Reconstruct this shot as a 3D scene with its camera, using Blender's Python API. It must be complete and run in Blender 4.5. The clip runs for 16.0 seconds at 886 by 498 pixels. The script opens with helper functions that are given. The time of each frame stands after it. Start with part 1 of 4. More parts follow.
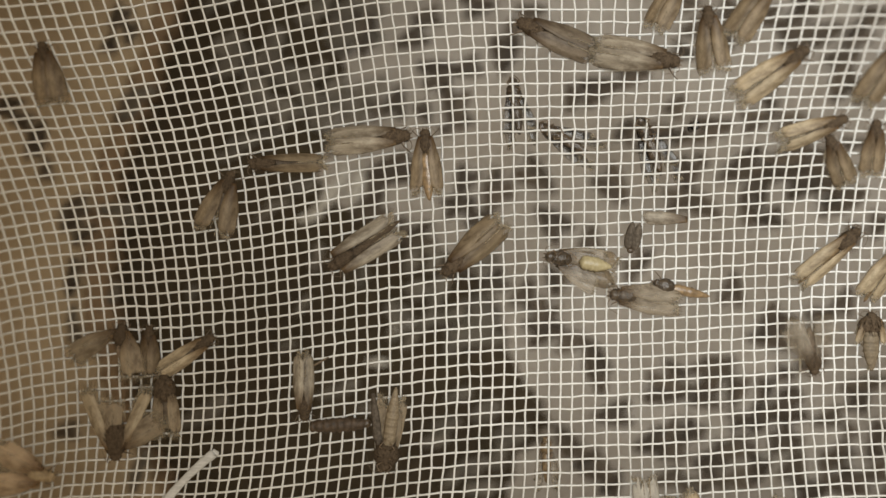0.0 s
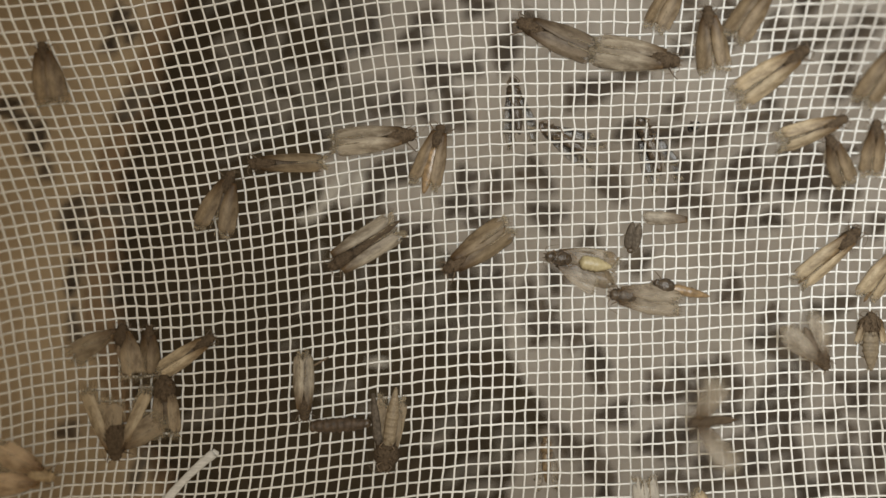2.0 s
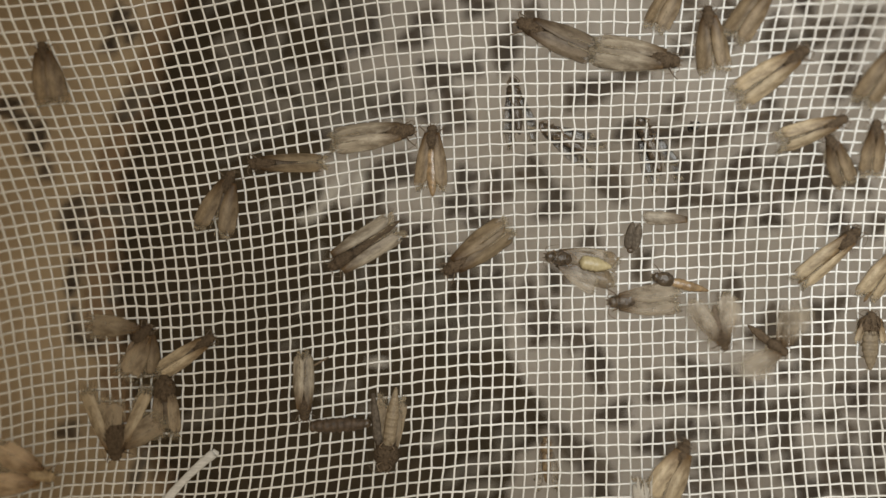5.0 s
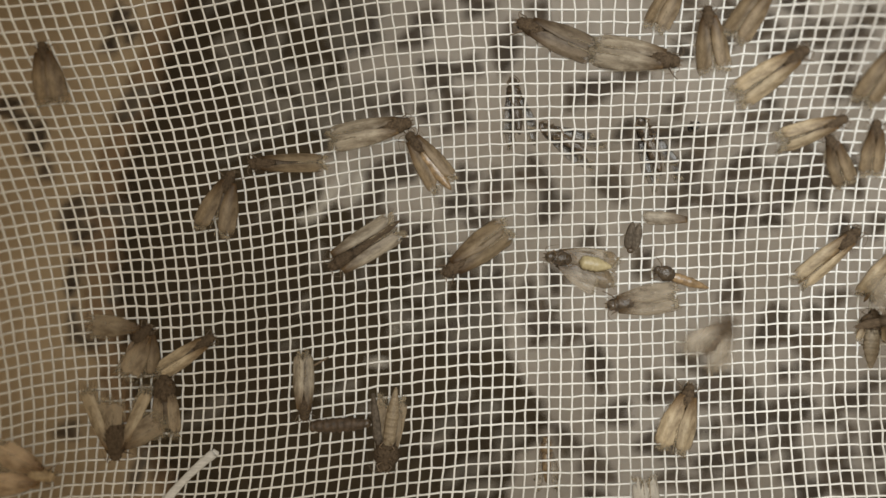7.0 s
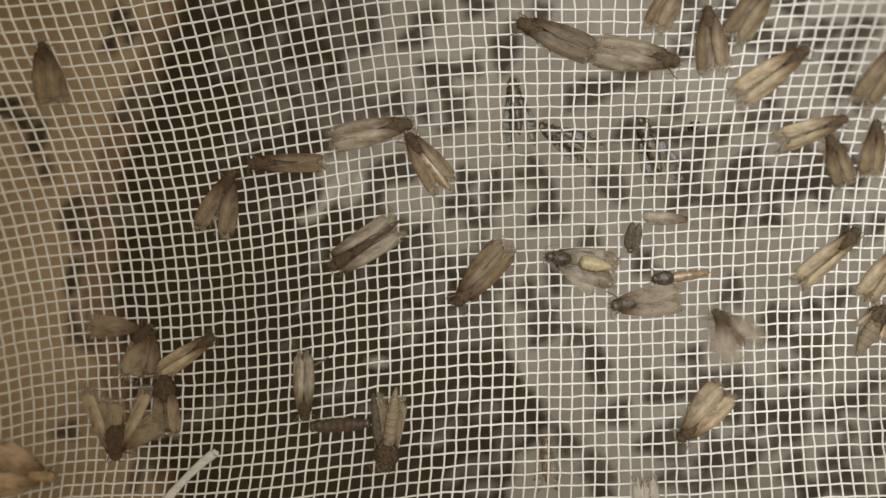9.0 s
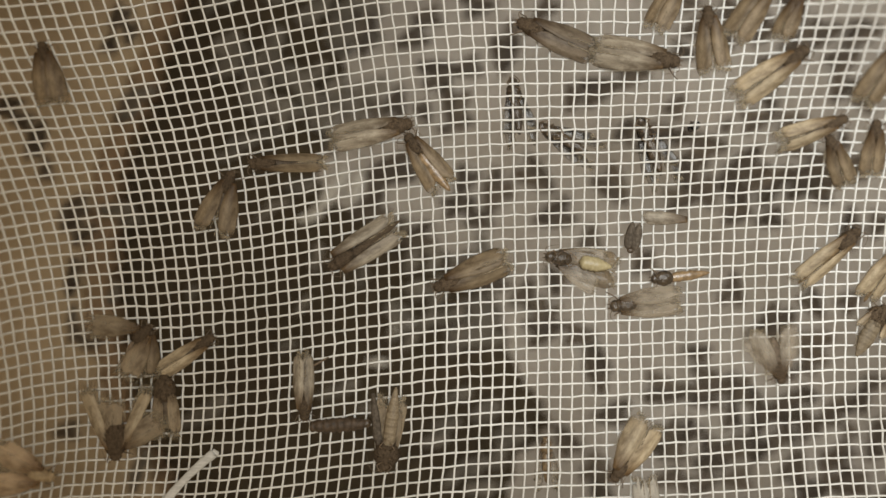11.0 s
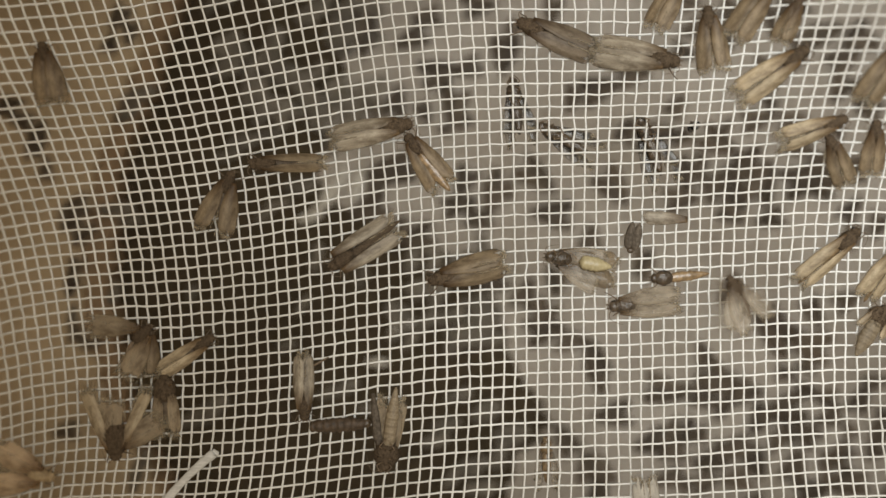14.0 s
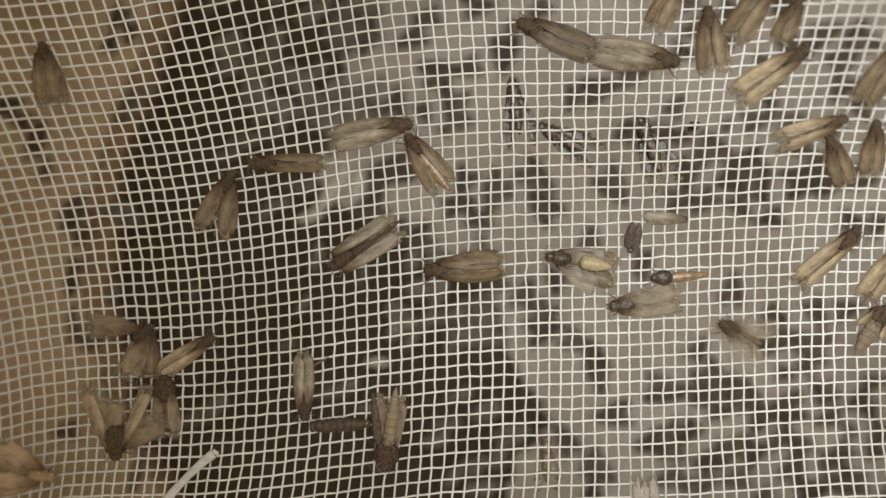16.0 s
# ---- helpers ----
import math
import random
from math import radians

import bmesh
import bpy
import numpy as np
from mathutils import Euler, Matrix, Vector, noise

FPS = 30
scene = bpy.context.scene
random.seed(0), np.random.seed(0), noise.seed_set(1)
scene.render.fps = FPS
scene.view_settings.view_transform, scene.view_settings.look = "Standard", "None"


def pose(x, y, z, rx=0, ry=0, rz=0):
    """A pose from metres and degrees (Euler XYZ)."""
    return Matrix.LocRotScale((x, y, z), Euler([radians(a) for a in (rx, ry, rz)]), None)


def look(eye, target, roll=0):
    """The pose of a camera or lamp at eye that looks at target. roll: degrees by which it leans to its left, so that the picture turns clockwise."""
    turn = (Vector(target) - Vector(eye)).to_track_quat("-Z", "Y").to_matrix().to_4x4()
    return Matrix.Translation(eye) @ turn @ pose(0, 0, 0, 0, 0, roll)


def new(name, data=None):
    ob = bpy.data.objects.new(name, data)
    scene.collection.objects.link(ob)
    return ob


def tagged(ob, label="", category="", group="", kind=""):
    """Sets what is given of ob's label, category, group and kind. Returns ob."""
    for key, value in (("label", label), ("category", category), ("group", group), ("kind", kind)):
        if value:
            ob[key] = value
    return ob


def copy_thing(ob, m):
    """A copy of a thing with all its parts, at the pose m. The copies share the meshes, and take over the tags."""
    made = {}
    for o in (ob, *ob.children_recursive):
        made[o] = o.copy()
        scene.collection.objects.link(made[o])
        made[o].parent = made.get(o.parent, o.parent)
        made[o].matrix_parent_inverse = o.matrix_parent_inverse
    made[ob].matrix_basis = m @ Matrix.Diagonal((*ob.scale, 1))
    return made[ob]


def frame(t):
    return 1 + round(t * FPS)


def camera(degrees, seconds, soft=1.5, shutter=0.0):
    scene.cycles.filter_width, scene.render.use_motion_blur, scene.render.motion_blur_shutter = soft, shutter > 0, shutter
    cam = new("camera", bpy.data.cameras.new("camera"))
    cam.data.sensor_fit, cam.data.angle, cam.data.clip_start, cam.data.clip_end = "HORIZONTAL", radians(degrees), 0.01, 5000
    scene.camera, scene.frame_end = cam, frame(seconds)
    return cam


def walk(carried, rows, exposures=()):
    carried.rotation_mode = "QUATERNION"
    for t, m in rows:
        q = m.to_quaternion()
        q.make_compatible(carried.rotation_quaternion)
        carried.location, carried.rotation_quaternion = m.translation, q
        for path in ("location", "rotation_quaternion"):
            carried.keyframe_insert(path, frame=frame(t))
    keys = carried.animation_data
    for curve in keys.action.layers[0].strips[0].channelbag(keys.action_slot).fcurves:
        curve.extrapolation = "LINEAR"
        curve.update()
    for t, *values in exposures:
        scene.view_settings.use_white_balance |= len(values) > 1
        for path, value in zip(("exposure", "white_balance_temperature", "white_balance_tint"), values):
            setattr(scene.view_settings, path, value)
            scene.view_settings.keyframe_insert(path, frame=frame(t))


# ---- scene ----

# Plan: u runs east and v south from the net's north-west corner, in steps of 0.07 mm; heights in metres.
STEP = 0.00007
MID_U, MID_V = 784.0, 441.0
CAM_Z = 0.0913
FLOOR_Z = -0.050
SHEET_Z = FLOOR_Z + 0.0006


def net_height(u, v):
    """The net rises towards its west side and a little in the north-east."""
    w = max(0.0, (620.0 - u) / 620.0)
    e = max(0.0, (u - 1080.0) / 488.0) * max(0.0, (520.0 - v) / 520.0)
    return 0.0075 * min(w, 1.3) ** 2 + 0.0118 * min(e, 1.25)


def plan(u, v, z):
    """The world point under plan place (u, v) at height z, along the sight line from above the middle."""
    k = (CAM_Z - z) / CAM_Z * STEP
    return Vector(((u - MID_U) * k, (MID_V - v) * k, z))


# ---- camera ----
cam = camera(62, 16.0, soft=1.45, shutter=0.9)
cam.data.dof.use_dof = True
cam.data.dof.focus_distance = CAM_Z - 0.0006
cam.data.dof.aperture_fstop = 7.8
EYE = pose(0, 0, CAM_Z)
walk(cam, [(0.0, EYE), (16.0, EYE)], exposures=[(0.0, 0.0), (16.0, 0.0)])

# ---- world and lamp ----
world = bpy.data.worlds.new("night_room")
scene.world = world
world.use_nodes = True
world.node_tree.nodes["Background"].inputs["Color"].default_value = (1.0, 0.755, 0.46, 1)
world.node_tree.nodes["Background"].inputs["Strength"].default_value = 0.475
lamp_data = bpy.data.lights.new("lamp", "AREA")
lamp_data.shape, lamp_data.size = "DISK", 0.10
lamp_data.energy, lamp_data.color = 0.0585, (0.965, 0.985, 0.97)
lamp_data.spread = radians(68)
lamp = new("lamp", lamp_data)
lamp.matrix_world = look((0.045, 0.020, 0.165), (0.043, 0.008, 0))

# ---- materials ----


def material(name, rough=0.6, spec=0.4):
    m = bpy.data.materials.new(name)
    m.use_nodes = True
    nt = m.node_tree
    b = nt.nodes["Principled BSDF"]
    b.inputs["Roughness"].default_value = rough
    b.inputs["Specular IOR Level"].default_value = spec
    return m, nt, b


def ramp(nt, stops):
    r = nt.nodes.new("ShaderNodeValToRGB")
    e = r.color_ramp.elements
    while len(e) < len(stops):
        e.new(0.5)
    for el, (p, col) in zip(e, stops):
        el.position, el.color = p, (*col, 1)
    return r


def noise_tex(nt, scale, stretch=(1, 1, 1), detail=4.0, rough=0.6):
    tc = nt.nodes.new("ShaderNodeTexCoord")
    mp = nt.nodes.new("ShaderNodeMapping")
    mp.inputs["Scale"].default_value = stretch
    n = nt.nodes.new("ShaderNodeTexNoise")
    n.inputs["Scale"].default_value = scale
    n.inputs["Detail"].default_value = detail
    n.inputs["Roughness"].default_value = rough
    nt.links.new(tc.outputs["Object"], mp.inputs["Vector"])
    nt.links.new(mp.outputs["Vector"], n.inputs["Vector"])
    return n


def random_tone(nt, colour, low=0.8, high=1.2):
    """Each object a little lighter or darker than the next."""
    info = nt.nodes.new("ShaderNodeObjectInfo")
    mr = nt.nodes.new("ShaderNodeMapRange")
    mr.inputs["To Min"].default_value, mr.inputs["To Max"].default_value = low, high
    hsv = nt.nodes.new("ShaderNodeHueSaturation")
    nt.links.new(info.outputs["Random"], mr.inputs["Value"])
    nt.links.new(mr.outputs["Result"], hsv.inputs["Value"])
    nt.links.new(colour, hsv.inputs["Color"])
    return hsv.outputs["Color"]


def add_bump(nt, b, height, strength, distance):
    bp = nt.nodes.new("ShaderNodeBump")
    bp.inputs["Strength"].default_value = strength
    bp.inputs["Distance"].default_value = distance
    nt.links.new(height, bp.inputs["Height"])
    nt.links.new(bp.outputs["Normal"], b.inputs["Normal"])


def mottled(name, dark, light, scale, rough=0.7, spec=0.3, stretch=(1, 1, 1), bump=0.4, depth=0.0001, tone=(0.85, 1.15), big=0.0, rings=0.0):
    m, nt, b = material(name, rough, spec)
    n = noise_tex(nt, scale, stretch)
    r = ramp(nt, [(0.3, dark), (0.7, light)])
    nt.links.new(n.outputs["Fac"], r.inputs["Fac"])
    col = r.outputs["Color"]
    if big:
        n2 = noise_tex(nt, scale * big, (1, 1, 1), 3.0)
        r2 = ramp(nt, [(0.3, (0.75, 0.73, 0.70)), (0.7, (1.1, 1.1, 1.1))])
        mx = nt.nodes.new("ShaderNodeMix")
        mx.data_type, mx.blend_type = "RGBA", "MULTIPLY"
        mx.inputs["Factor"].default_value = 1.0
        nt.links.new(n2.outputs["Fac"], r2.inputs["Fac"])
        nt.links.new(col, mx.inputs["A"])
        nt.links.new(r2.outputs["Color"], mx.inputs["B"])
        col = mx.outputs["Result"]
    if rings:
        tc = nt.nodes.new("ShaderNodeTexCoord")
        wv = nt.nodes.new("ShaderNodeTexWave")
        wv.wave_type, wv.bands_direction = "BANDS", "X"
        wv.inputs["Scale"].default_value = 0.314 / rings
        wv.inputs["Distortion"].default_value = 0.8
        r3 = ramp(nt, [(0.08, (0.55, 0.49, 0.43)), (0.42, (1.0, 1.0, 1.0))])
        my = nt.nodes.new("ShaderNodeMix")
        my.data_type, my.blend_type = "RGBA", "MULTIPLY"
        my.inputs["Factor"].default_value = 0.45
        nt.links.new(tc.outputs["Object"], wv.inputs["Vector"])
        nt.links.new(wv.outputs["Fac"], r3.inputs["Fac"])
        nt.links.new(col, my.inputs["A"])
        nt.links.new(r3.outputs["Color"], my.inputs["B"])
        col = my.outputs["Result"]
    nt.links.new(random_tone(nt, col, *tone), b.inputs["Base Color"])
    add_bump(nt, b, n.outputs["Fac"], bump, depth)
    return m


def wing_material(name, dark, mid, light, clear=0.0, rough=0.55, veil=0.25):
    """Scaly wing: streaks along the veins, dusting of scales, some light through it; clear: how far it is worn to bare film."""
    m, nt, b = material(name, rough, 0.35)
    streak = noise_tex(nt, 1.0, (260, 1700, 260), 4.0, 0.55)
    dust = noise_tex(nt, 9000, (1, 1, 1), 2.0, 0.7)
    r = ramp(nt, [(0.12, dark), (0.50, mid), (0.90, light)])
    mix = nt.nodes.new("ShaderNodeMix")
    mix.data_type, mix.blend_type = "RGBA", "OVERLAY"
    mix.inputs["Factor"].default_value = 0.45
    nt.links.new(streak.outputs["Fac"], r.inputs["Fac"])
    nt.links.new(r.outputs["Color"], mix.inputs["A"])
    nt.links.new(dust.outputs["Fac"], mix.inputs["B"])
    patch = noise_tex(nt, 1.0, (380, 900, 380), 4.0, 0.65)
    shade = ramp(nt, [(0.34, (0.42, 0.37, 0.32)), (0.52, (1.0, 1.0, 1.0)), (0.72, (1.16, 1.15, 1.13))])
    worn = nt.nodes.new("ShaderNodeMix")
    worn.data_type, worn.blend_type = "RGBA", "MULTIPLY"
    worn.inputs["Factor"].default_value = 0.8
    nt.links.new(patch.outputs["Fac"], shade.inputs["Fac"])
    nt.links.new(mix.outputs["Result"], worn.inputs["A"])
    nt.links.new(shade.outputs["Color"], worn.inputs["B"])
    # browner scales near the hinge
    tc = nt.nodes.new("ShaderNodeTexCoord")
    sep = nt.nodes.new("ShaderNodeSeparateXYZ")
    base = nt.nodes.new("ShaderNodeMapRange")
    base.inputs["From Min"].default_value, base.inputs["From Max"].default_value = -0.0029, -0.0004
    brown = nt.nodes.new("ShaderNodeMix")
    brown.data_type, brown.blend_type = "RGBA", "MULTIPLY"
    brown.inputs["B"].default_value = (0.38, 0.292, 0.205, 1)
    nt.links.new(tc.outputs["Object"], sep.inputs["Vector"])
    nt.links.new(sep.outputs["X"], base.inputs["Value"])
    blot = nt.nodes.new("ShaderNodeMath")
    blot.operation, blot.use_clamp = "MULTIPLY_ADD", True
    blot.inputs[1].default_value, blot.inputs[2].default_value = 2.4, -1.2
    both = nt.nodes.new("ShaderNodeMath")
    both.operation, both.use_clamp = "ADD", True
    nt.links.new(patch.outputs["Fac"], blot.inputs[0])
    cut = nt.nodes.new("ShaderNodeMath")
    cut.operation = "MULTIPLY"
    nt.links.new(blot.outputs["Value"], cut.inputs[0])
    nt.links.new(base.outputs["Result"], cut.inputs[1])
    nt.links.new(cut.outputs["Value"], both.inputs[0])
    nt.links.new(base.outputs["Result"], both.inputs[1])
    nt.links.new(both.outputs["Value"], brown.inputs["Factor"])
    nt.links.new(worn.outputs["Result"], brown.inputs["A"])
    col = random_tone(nt, brown.outputs["Result"], 0.86, 1.14)
    nt.links.new(col, b.inputs["Base Color"])
    add_bump(nt, b, streak.outputs["Fac"], 0.3, 0.0001)
    out = nt.nodes["Material Output"]
    tr = nt.nodes.new("ShaderNodeBsdfTranslucent")
    nt.links.new(col, tr.inputs["Color"])
    mx = nt.nodes.new("ShaderNodeMixShader")
    mx.inputs["Fac"].default_value = veil
    nt.links.new(b.outputs["BSDF"], mx.inputs[1])
    nt.links.new(tr.outputs["BSDF"], mx.inputs[2])
    last = mx.outputs["Shader"]
    def calc(op, x, y):
        n = nt.nodes.new("ShaderNodeMath")
        n.operation = op
        for k, v in enumerate((x, y)):
            if isinstance(v, (int, float)):
                n.inputs[k].default_value = v
            else:
                nt.links.new(v, n.inputs[k])
        return n.outputs["Value"]

    # worn to bare film in streaks, and frayed towards the tip and the rims
    sg = nt.nodes.new("ShaderNodeSeparateXYZ")
    nt.links.new(tc.outputs["Generated"], sg.inputs["Vector"])
    rim = calc("MINIMUM", calc("MULTIPLY", sg.outputs["X"], 4.8), calc("MINIMUM", calc("MULTIPLY", sg.outputs["Y"], 8.0), calc("MULTIPLY", calc("SUBTRACT", 1.0, sg.outputs["Y"]), 8.0)))
    fray = noise_tex(nt, 1.0, (330, 2300, 330), 3.0, 0.6)
    bare = calc("SUBTRACT", 1.09, calc("ADD", fray.outputs["Fac"], calc("MULTIPLY", calc("MINIMUM", rim, 1.0), 0.75)))
    gone = nt.nodes.new("ShaderNodeMapRange")
    gone.inputs["From Min"].default_value, gone.inputs["From Max"].default_value = 0.0, 0.40
    nt.links.new(bare, gone.inputs["Value"])
    amount = calc("MULTIPLY", gone.outputs["Result"], 0.9)
    if clear:
        cl = nt.nodes.new("ShaderNodeMapRange")
        cl.inputs["From Min"].default_value, cl.inputs["From Max"].default_value = 0.35, 0.65
        cl.inputs["To Min"].default_value, cl.inputs["To Max"].default_value = max(0.0, clear - 0.25), min(1.0, clear + 0.2)
        nt.links.new(streak.outputs["Fac"], cl.inputs["Value"])
        amount = calc("MAXIMUM", amount, cl.outputs["Result"])
    tp = nt.nodes.new("ShaderNodeBsdfTransparent")
    mt = nt.nodes.new("ShaderNodeMixShader")
    nt.links.new(amount, mt.inputs["Fac"])
    nt.links.new(last, mt.inputs[1])
    nt.links.new(tp.outputs["BSDF"], mt.inputs[2])
    last = mt.outputs["Shader"]
    nt.links.new(last, out.inputs["Surface"])
    return m


THREAD = mottled("net_thread", (0.57, 0.578, 0.565), (0.682, 0.695, 0.687), 1500, 0.45, 0.45, bump=0.2, depth=0.00003, tone=(0.94, 1.05), big=0.02)
WING = {
    "tan": wing_material("wing_tan", (0.105, 0.077, 0.049), (0.208, 0.159, 0.099), (0.34, 0.268, 0.173)),
    "grey": wing_material("wing_grey", (0.085, 0.066, 0.047), (0.158, 0.126, 0.090), (0.245, 0.202, 0.149)),
    "pale": wing_material("wing_pale", (0.18, 0.135, 0.084), (0.395, 0.322, 0.215), (0.66, 0.58, 0.435)),
    "ash": wing_material("wing_ash", (0.155, 0.128, 0.094), (0.30, 0.26, 0.20), (0.60, 0.55, 0.45)),
    "wet": wing_material("wing_wet", (0.13, 0.095, 0.058), (0.20, 0.153, 0.095), (0.36, 0.295, 0.19), clear=0.45, rough=0.25),
    "veil": wing_material("wing_veil", (0.21, 0.175, 0.125), (0.38, 0.33, 0.255), (0.58, 0.52, 0.425), clear=0.46, veil=0.4),
    "haze": wing_material("wing_haze", (0.21, 0.165, 0.112), (0.38, 0.312, 0.218), (0.53, 0.455, 0.338), clear=0.30, veil=0.4),
    "straw": wing_material("wing_straw", (0.44, 0.345, 0.235), (0.60, 0.485, 0.345), (0.72, 0.60, 0.445), clear=0.45, veil=0.4),
    "smoke": wing_material("wing_smoke", (0.03, 0.025, 0.018), (0.07, 0.058, 0.043), (0.26, 0.23, 0.18), clear=0.6, rough=0.2),
    "shed": wing_material("wing_shed", (0.42, 0.39, 0.34), (0.56, 0.53, 0.47), (0.72, 0.69, 0.63), clear=0.25, veil=0.3),
    "film": wing_material("wing_film", (0.32, 0.28, 0.22), (0.48, 0.43, 0.35), (0.66, 0.60, 0.51), clear=0.60, rough=0.4, veil=0.4),
}
FRINGE = mottled("wing_fringe", (0.33, 0.275, 0.19), (0.52, 0.445, 0.325), 3000, 0.7, 0.2, bump=0.0)
_nt = FRINGE.node_tree
_mx, _tp = _nt.nodes.new("ShaderNodeMixShader"), _nt.nodes.new("ShaderNodeBsdfTransparent")
_mx.inputs["Fac"].default_value = 0.6
_nt.links.new(_nt.nodes["Principled BSDF"].outputs["BSDF"], _mx.inputs[1])
_nt.links.new(_tp.outputs["BSDF"], _mx.inputs[2])
_nt.links.new(_mx.outputs["Shader"], _nt.nodes["Material Output"].inputs["Surface"])
HAIR = mottled("brown_hair", (0.029, 0.0204, 0.0127), (0.104, 0.075, 0.048), 5000, 0.85, 0.2, bump=0.4, depth=0.0001)
DARK_SHELL = mottled("dark_shell", (0.014, 0.010, 0.0065), (0.085, 0.060, 0.037), 1500, 0.28, 0.6, bump=0.9, depth=0.0003)
SHELL_GREY = mottled("grey_shell", (0.038, 0.031, 0.023), (0.125, 0.103, 0.08), 2400, 0.8, 0.2, bump=0.5)
YELLOW = mottled("yellow_belly", (0.25, 0.21, 0.115), (0.41, 0.355, 0.215), 2200, 0.4, 0.45, bump=0.5)
AMBER = mottled("amber_belly", (0.085, 0.056, 0.029), (0.27, 0.185, 0.098), 1800, 0.32, 0.6, bump=0.3)
TAN_BELLY = mottled("tan_belly", (0.20, 0.145, 0.085), (0.42, 0.33, 0.20), 3500, 0.6, 0.35, bump=0.6)
RINGED = mottled("ringed_belly", (0.12, 0.095, 0.063), (0.235, 0.192, 0.13), 3000, 0.6, 0.35, bump=0.5, rings=0.0009)
BROWN_BELLY = mottled("brown_belly", (0.085, 0.062, 0.042), (0.21, 0.16, 0.11), 3000, 0.65, 0.3, bump=0.6, rings=0.0008)
PLAIN_BELLY = mottled("plain_belly", (0.06, 0.044, 0.03), (0.15, 0.115, 0.08), 2200, 0.7, 0.25, bump=0.4)
LARVA = mottled("larva_skin", (0.024, 0.0165, 0.011), (0.082, 0.056, 0.035), 1700, 0.6, 0.35, bump=0.8)
LEG = mottled("leg", (0.06, 0.042, 0.026), (0.17, 0.125, 0.08), 4000, 0.5, 0.4, bump=0.2)
EYE_BLACK = mottled("eye", (0.008, 0.007, 0.006), (0.02, 0.018, 0.016), 4000, 0.2, 0.6, bump=0.0)
STRAW = mottled("white_fibre", (0.37, 0.37, 0.355), (0.61, 0.61, 0.595), 1.0, 0.5, 0.4, (600, 4000, 4000), bump=0.4)
SHEET = mottled("grey_sheet", (0.398, 0.366, 0.323), (0.525, 0.487, 0.437), 900, 0.85, 0.2, bump=0.3, big=0.05)
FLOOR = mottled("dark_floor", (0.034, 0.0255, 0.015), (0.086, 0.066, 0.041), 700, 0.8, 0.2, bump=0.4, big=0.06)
CARD = mottled("tan_card", (0.455, 0.370, 0.258), (0.62, 0.512, 0.362), 500, 0.85, 0.2, (1, 4, 1), bump=0.3, big=0.05)
BROWN_PAPER = mottled("brown_paper", (0.23, 0.167, 0.108), (0.40, 0.295, 0.192), 420, 0.9, 0.15, bump=0.4, big=0.06)
WHITE_SCRAP = mottled("white_film", (0.50, 0.48, 0.43), (0.72, 0.70, 0.64), 900, 0.5, 0.4, bump=0.4)
DULL_SCRAP = mottled("dull_scrap", (0.085, 0.073, 0.056), (0.26, 0.235, 0.195), 520, 0.7, 0.3, bump=0.4, tone=(0.7, 1.2))
GRIT = mottled("dark_insect", (0.050, 0.039, 0.028), (0.145, 0.116, 0.086), 2500, 0.6, 0.3, bump=0.4, tone=(0.6, 1.5))

# ---- mesh helpers ----


def mesh_object(name, verts, faces, mat, parent=None, label="", smooth=True):
    me = bpy.data.meshes.new(name)
    me.from_pydata([tuple(v) for v in verts], [], faces)
    if smooth:
        me.polygons.foreach_set("use_smooth", [True] * len(me.polygons))
    me.materials.append(mat)
    ob = new(name, me)
    ob.parent = parent
    return tagged(ob, label)


def wing_object(name, shape, mat, parent):
    """A wing: smooth faces, crisp rim."""
    verts, faces = shape
    ob = mesh_object(name, verts, faces, mat, parent)
    for f in ob.data.polygons:
        a = [v < len(verts) // 2 for v in f.vertices]
        if any(a) and not all(a):
            f.use_smooth = False
    return ob


def thing(name, label, category, group="", kind=""):
    return tagged(new(name), label, category, group, kind)


def tube(points, radii, sides=6):
    """Closed tube along points, with a radius at each."""
    pts = [Vector(p) for p in points]
    verts, faces = [], []
    n = len(pts)
    for k, p in enumerate(pts):
        d = (pts[min(k + 1, n - 1)] - pts[max(k - 1, 0)]).normalized()
        a = d.cross(Vector((0, 0, 1)))
        a = a.normalized() if a.length > 1e-6 else Vector((1, 0, 0))
        b = a.cross(d)
        for s in range(sides):
            t = 2 * math.pi * s / sides
            verts.append(p + radii[k] * (math.cos(t) * a + math.sin(t) * b))
    for k in range(n - 1):
        for s in range(sides):
            q = (s + 1) % sides
            faces.append((k * sides + s, k * sides + q, (k + 1) * sides + q, (k + 1) * sides + s))
    faces.append(tuple(range(sides))[::-1])
    faces.append(tuple((n - 1) * sides + s for s in range(sides)))
    return verts, faces


def blob(length, width, height, rng, profile, rings=12, sides=12, rough=0.06):
    """A body lying along x, centred on the origin; profile gives its relative girth from back (0) to front (1)."""
    verts, faces = [], []
    for k in range(rings + 1):
        s = k / rings
        g = max(0.02, profile(s))
        for q in range(sides):
            t = 2 * math.pi * q / sides
            j = 1 + rng.uniform(-rough, rough)
            verts.append(((s - 0.5) * length, math.cos(t) * g * width / 2 * j, math.sin(t) * g * height / 2 * j))
    for k in range(rings):
        for q in range(sides):
            p = (q + 1) % sides
            faces.append((k * sides + q, (k + 1) * sides + q, (k + 1) * sides + p, k * sides + p))
    faces.append(tuple(range(sides)))
    faces.append(tuple(rings * sides + q for q in range(sides))[::-1])
    return verts, faces


def egg(s):
    return math.sqrt(max(0.0, 1 - (2 * s - 1) ** 2))


